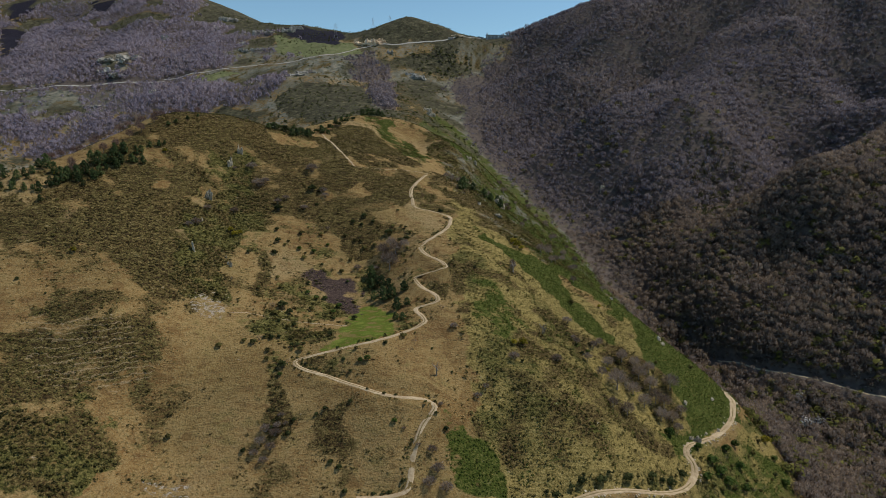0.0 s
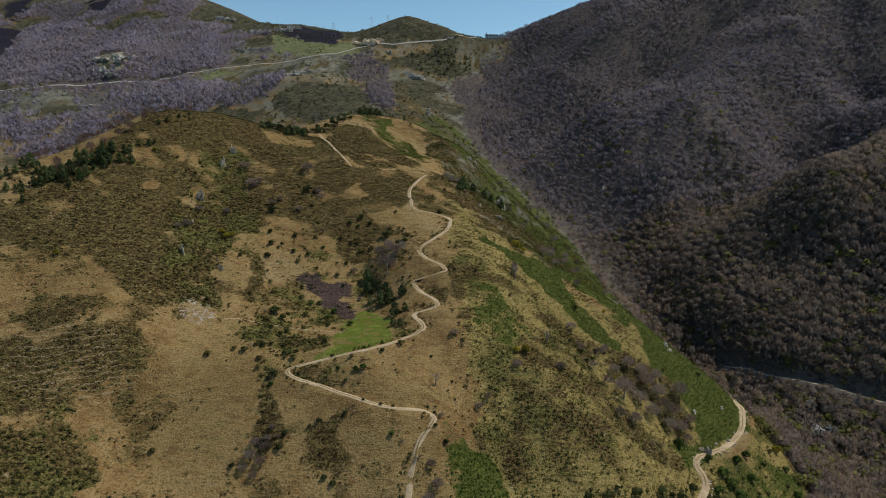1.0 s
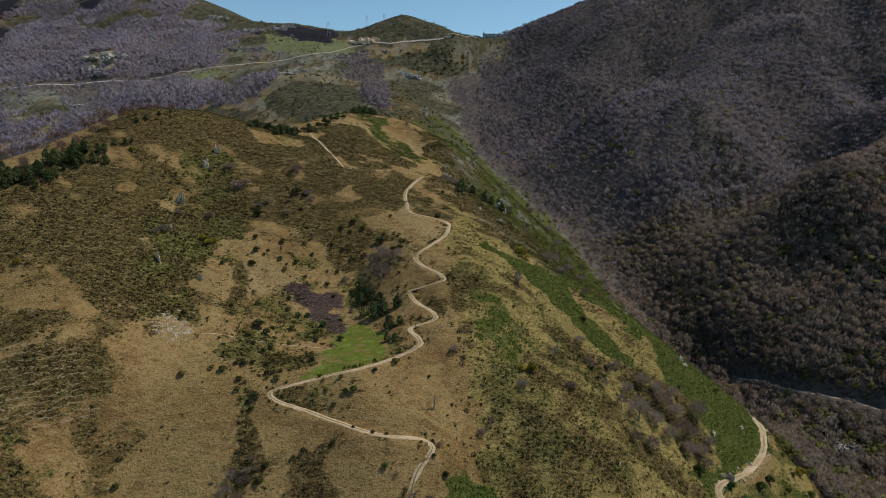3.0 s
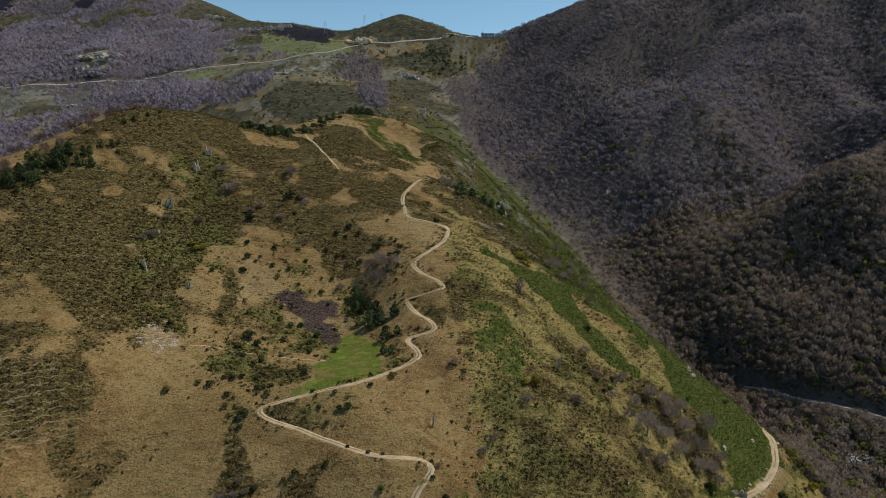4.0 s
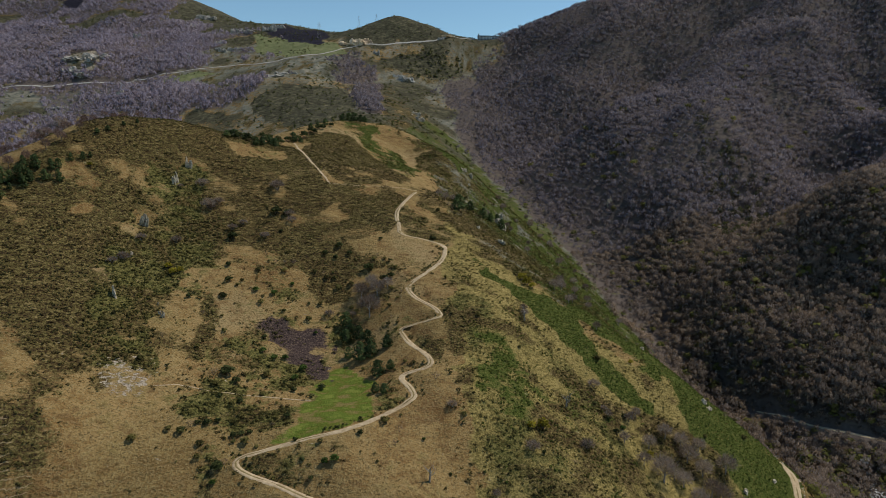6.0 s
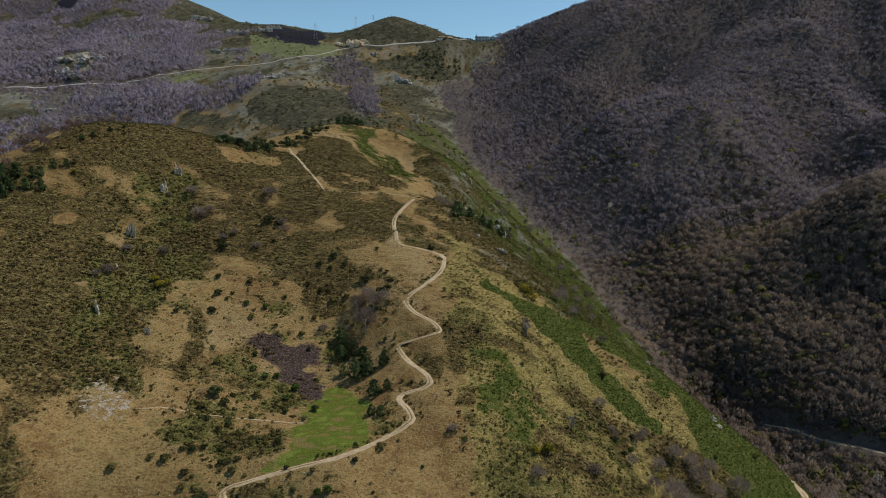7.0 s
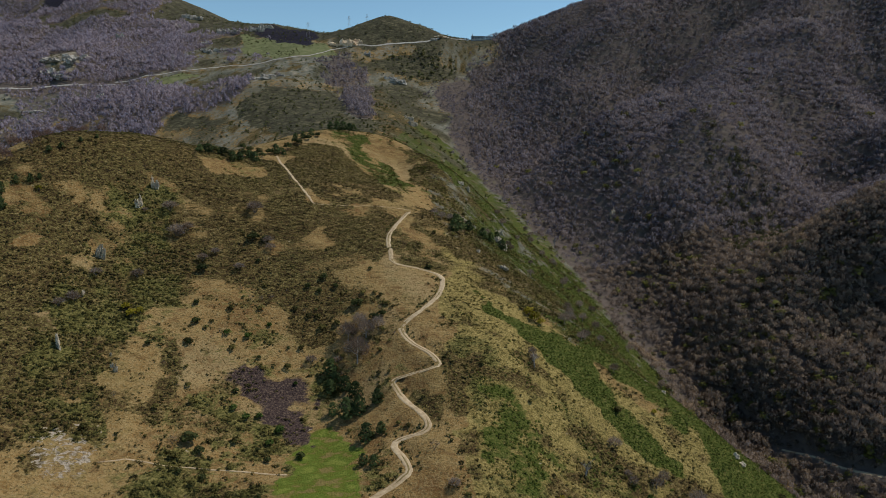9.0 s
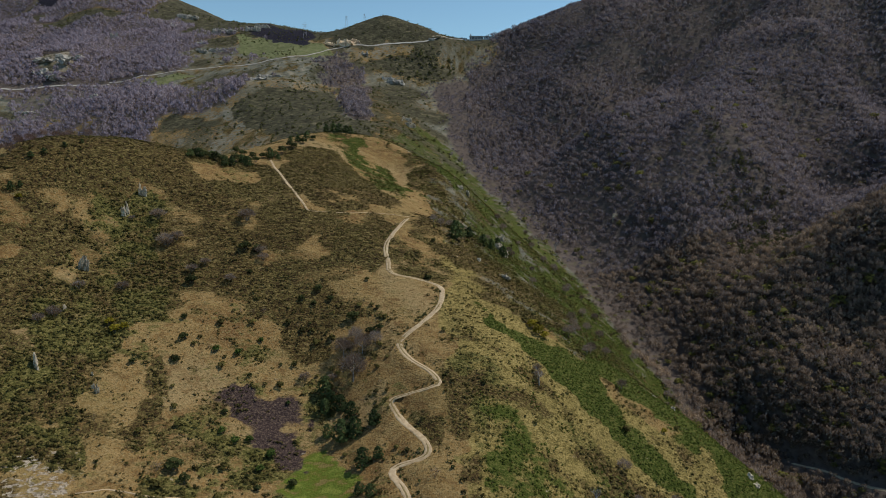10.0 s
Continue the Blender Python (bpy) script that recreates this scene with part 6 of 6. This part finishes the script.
def boulder(name, seed, sx, sy, sz, material, rough=0.35):
    """A fractured block: a faceted ball, broken by cutting planes and noise."""
    rng = np.random.RandomState(seed)
    bm = bmesh.new()
    bmesh.ops.create_icosphere(bm, subdivisions=3, radius=1.0)
    planes = rng.normal(size=(9, 3))
    planes /= np.linalg.norm(planes, axis=1)[:, None]
    depth = 0.55 + 0.3 * rng.rand(9)
    for v in bm.verts:
        p = np.array(v.co)
        for n, d in zip(planes, depth):
            k = p @ n - d
            if k > 0:
                p = p - n * k
        p = p * (1 + rough * noise.noise(Vector(p * 2.3) + Vector((seed * 3.1, 0, 0))) + 0.3 * rough * noise.noise(Vector(p * 6.1)))
        v.co = (p[0] * sx, p[1] * sy, p[2] * sz)
    me = bpy.data.meshes.new(name)
    bm.to_mesh(me)
    bm.free()
    me.materials.append(material)
    return me


def crag(seed, w, h, material):
    """A broken rock face: several steep blocks grown together."""
    rng = np.random.RandomState(seed)
    bits = []
    for i in range(5):
        me = boulder("crag", seed * 7 + i, w * (0.14 + 0.14 * rng.rand()), w * (0.12 + 0.1 * rng.rand()), h * (0.35 + 0.4 * rng.rand()), material, 0.7)
        v = np.empty(len(me.vertices) * 3)
        me.vertices.foreach_get("co", v)
        f = np.array([p.vertices[:] for p in me.polygons])
        bits.append((v.reshape(-1, 3) + (w * (i / 4 - 0.5) * 0.8, w * 0.2 * (rng.rand() - 0.5), h * 0.25 * (rng.rand() - 0.4)), f))
        bpy.data.meshes.remove(me)
    return mesh_of("crag", *join(bits), material)


for k, (x, y, h) in enumerate(ROCKS + FLANK_ROCKS):
    tall = k < 8
    if tall or h > 7.5:   # upright broken slabs
        me = crag(300 + k, h * (0.42 if tall else 0.8), h * (0.8 if tall else 0.5), STONE)
    else:
        me = boulder("rock", 300 + k, h * 0.26, h * 0.24, h * 0.26, STONE, 0.6)
    ob = tagged(new("rock_outcrop", me), "pale grey limestone pinnacle rising from heather" if tall else "pale weathered limestone outcrop on the slope", "rock", "rock outcrops")
    ob.location, ob.rotation_euler = (x, y, ground_z(x, y) + h * (0.12 if tall else 0.05)), (0.15 * math.sin(k), 0.2 * math.cos(k * 1.7), (0.5 if tall else 1.3) * k)


for k, (x, y, h, w) in enumerate(WEST_CRAGS + PASS_CRAGS):
    cut = k in (20, 21, 22, 26, 27)
    ob = tagged(new("crag", crag(340 + k, w * (1.7 if cut else 1.4), h * (1.25 if cut else 0.85), SCAR if cut else CRAG)), "orange freshly cut rock face above the road" if cut else "pale limestone crag on the far slope", "crag", "far crags")
    ob.location, ob.rotation_euler = (x, y + w * 0.1, ground_z(x, y) + h * 0.1), (0, 0, 0.4 * math.sin(k * 2.1))

# lattice power pylons
STEEL = mineral_material("galvanised steel", (0.22, 0.23, 0.24), (0.33, 0.34, 0.35), (0.42, 0.43, 0.44), 2.0, 0.5, 0.01)


def pylon(x, y, h, turn):
    root = tagged(new("power_pylon"), "grey steel lattice power pylon with three crossarms", "pylon", "power line")
    root.location, root.rotation_euler = (x, y, ground_z(x, y) - 0.5), (0, 0, turn)
    foot, neck = h * 0.11, h * 0.025
    for sx in (-1, 1):
        for sy in (-1, 1):
            part("leg", mesh_of("leg", *limb((sx * foot, sy * foot, 0), (sx * neck, sy * neck, h), 0.11, 0.08), STEEL), root)
    for i in range(6):
        a, b = i / 6, (i + 1) / 6
        ra, rb = foot + (neck - foot) * a, foot + (neck - foot) * b
        braces = [limb((-ra, s * ra, h * a), (rb, s * rb, h * b), 0.045, 0.045) for s in (-1, 1)]
        braces += [limb((s * ra, -ra, h * a), (s * rb, rb, h * b), 0.045, 0.045) for s in (-1, 1)]
        part("brace", mesh_of("brace", *join(braces), STEEL), root)
    for i, z in enumerate((0.72, 0.83, 0.94)):
        r = h * (0.16 - 0.02 * i)
        part("crossarm", mesh_of("crossarm", *join([limb((-r, 0, h * z), (r, 0, h * z), 0.1, 0.1), limb((-r, 0, h * z), (0, 0, h * (z + 0.05)), 0.07, 0.07),
                                                     limb((r, 0, h * z), (0, 0, h * (z + 0.05)), 0.07, 0.07)]), STEEL), root)


for x, y, h, turn in ((-557.0, 1512.0, 32.0, 0.5), (-291.0, 1690.0, 40.0, 0.4), (-194.0, 1735.0, 30.0, 0.4), (-150.0, 1760.0, 30.0, 0.4), (-660.0, 1400.0, 24.0, 0.5)):
    pylon(x, y, h, turn)

# the house at the pass
PLASTER = mineral_material("pale rendered wall", (0.38, 0.38, 0.38), (0.50, 0.50, 0.50), (0.60, 0.60, 0.60), 3.0, 0.8, 0.01)
SLATE = mineral_material("dark blue-grey roof", (0.05, 0.06, 0.075), (0.08, 0.095, 0.12), (0.13, 0.15, 0.18), 3.0, 0.6, 0.02)
_glass = Graph("window glass", 0.08, 0.5)
GLASS = _glass.done((0.03, 0.05, 0.08))


def box(x0, x1, y0, y1, z0, z1, bevel=0.0):
    bm = bmesh.new()
    bmesh.ops.create_cube(bm, size=1)
    for v in bm.verts:
        v.co = ((x0 + x1) / 2 + v.co.x * (x1 - x0), (y0 + y1) / 2 + v.co.y * (y1 - y0), (z0 + z1) / 2 + v.co.z * (z1 - z0))
    if bevel:
        bmesh.ops.bevel(bm, geom=bm.edges[:], offset=bevel, segments=1, affect="EDGES")
    return bm


def solid(name, bm, material, parent, label=""):
    me = bpy.data.meshes.new(name)
    bm.to_mesh(me)
    bm.free()
    me.materials.append(material)
    return part(name, me, parent, label)


def house(x, y, width, depth, storeys, label, roof_over, tower=False):
    root = tagged(new("mountain_house"), label, "building", "houses at the pass")
    base = min(ground_z(x + a, y + b) for a in (-width / 2, width / 2) for b in (-depth / 2, depth / 2))
    root.location = (x, y, base - 0.5)
    top = storeys * 3.3 + 1.5
    wall = solid("wall", box(-width / 2, width / 2, -depth / 2, depth / 2, 0, top, 0.1), PLASTER, root)
    solid("roof", box(-width / 2 - roof_over, width / 2 + roof_over, -depth / 2 - roof_over, depth / 2 + roof_over, top, top + 1.3, 0.2), SLATE, root, "dark blue-grey roof slab")
    n = int(width / 3.6)
    for s in range(storeys):
        for i in range(n):
            cx = -width / 2 + (i + 0.5) * width / n
            z = 1.6 + s * 3.3
            win = solid("window", box(cx - 1.35, cx + 1.35, -depth / 2 - 0.12, -depth / 2 + 0.05, z, z + 2.2), SLATE, wall)
            solid("pane", box(cx - 1.2, cx + 1.2, -depth / 2 - 0.16, -depth / 2 - 0.10, z + 0.12, z + 2.08), GLASS, win)
    if tower:
        solid("tower", box(-width / 2 + 1, -width / 2 + 4, -2, 1, top, top + 6, 0.1), PLASTER, root, "slim tower with an aerial mast")
        solid("mast", box(-width / 2 + 2.3, -width / 2 + 2.6, -0.6, -0.3, top + 6, top + 11), STEEL, root)


house(136, 1722, 34, 14, 3, "three-storey glazed mountain hostel at the pass", 0.8, True)
house(170, 1720, 30, 10, 2, "white two-storey annex beside the mountain hostel", 0.5)
house(104, 1722, 15, 9, 1, "small grey outbuilding beside the mountain hostel", 0.5)
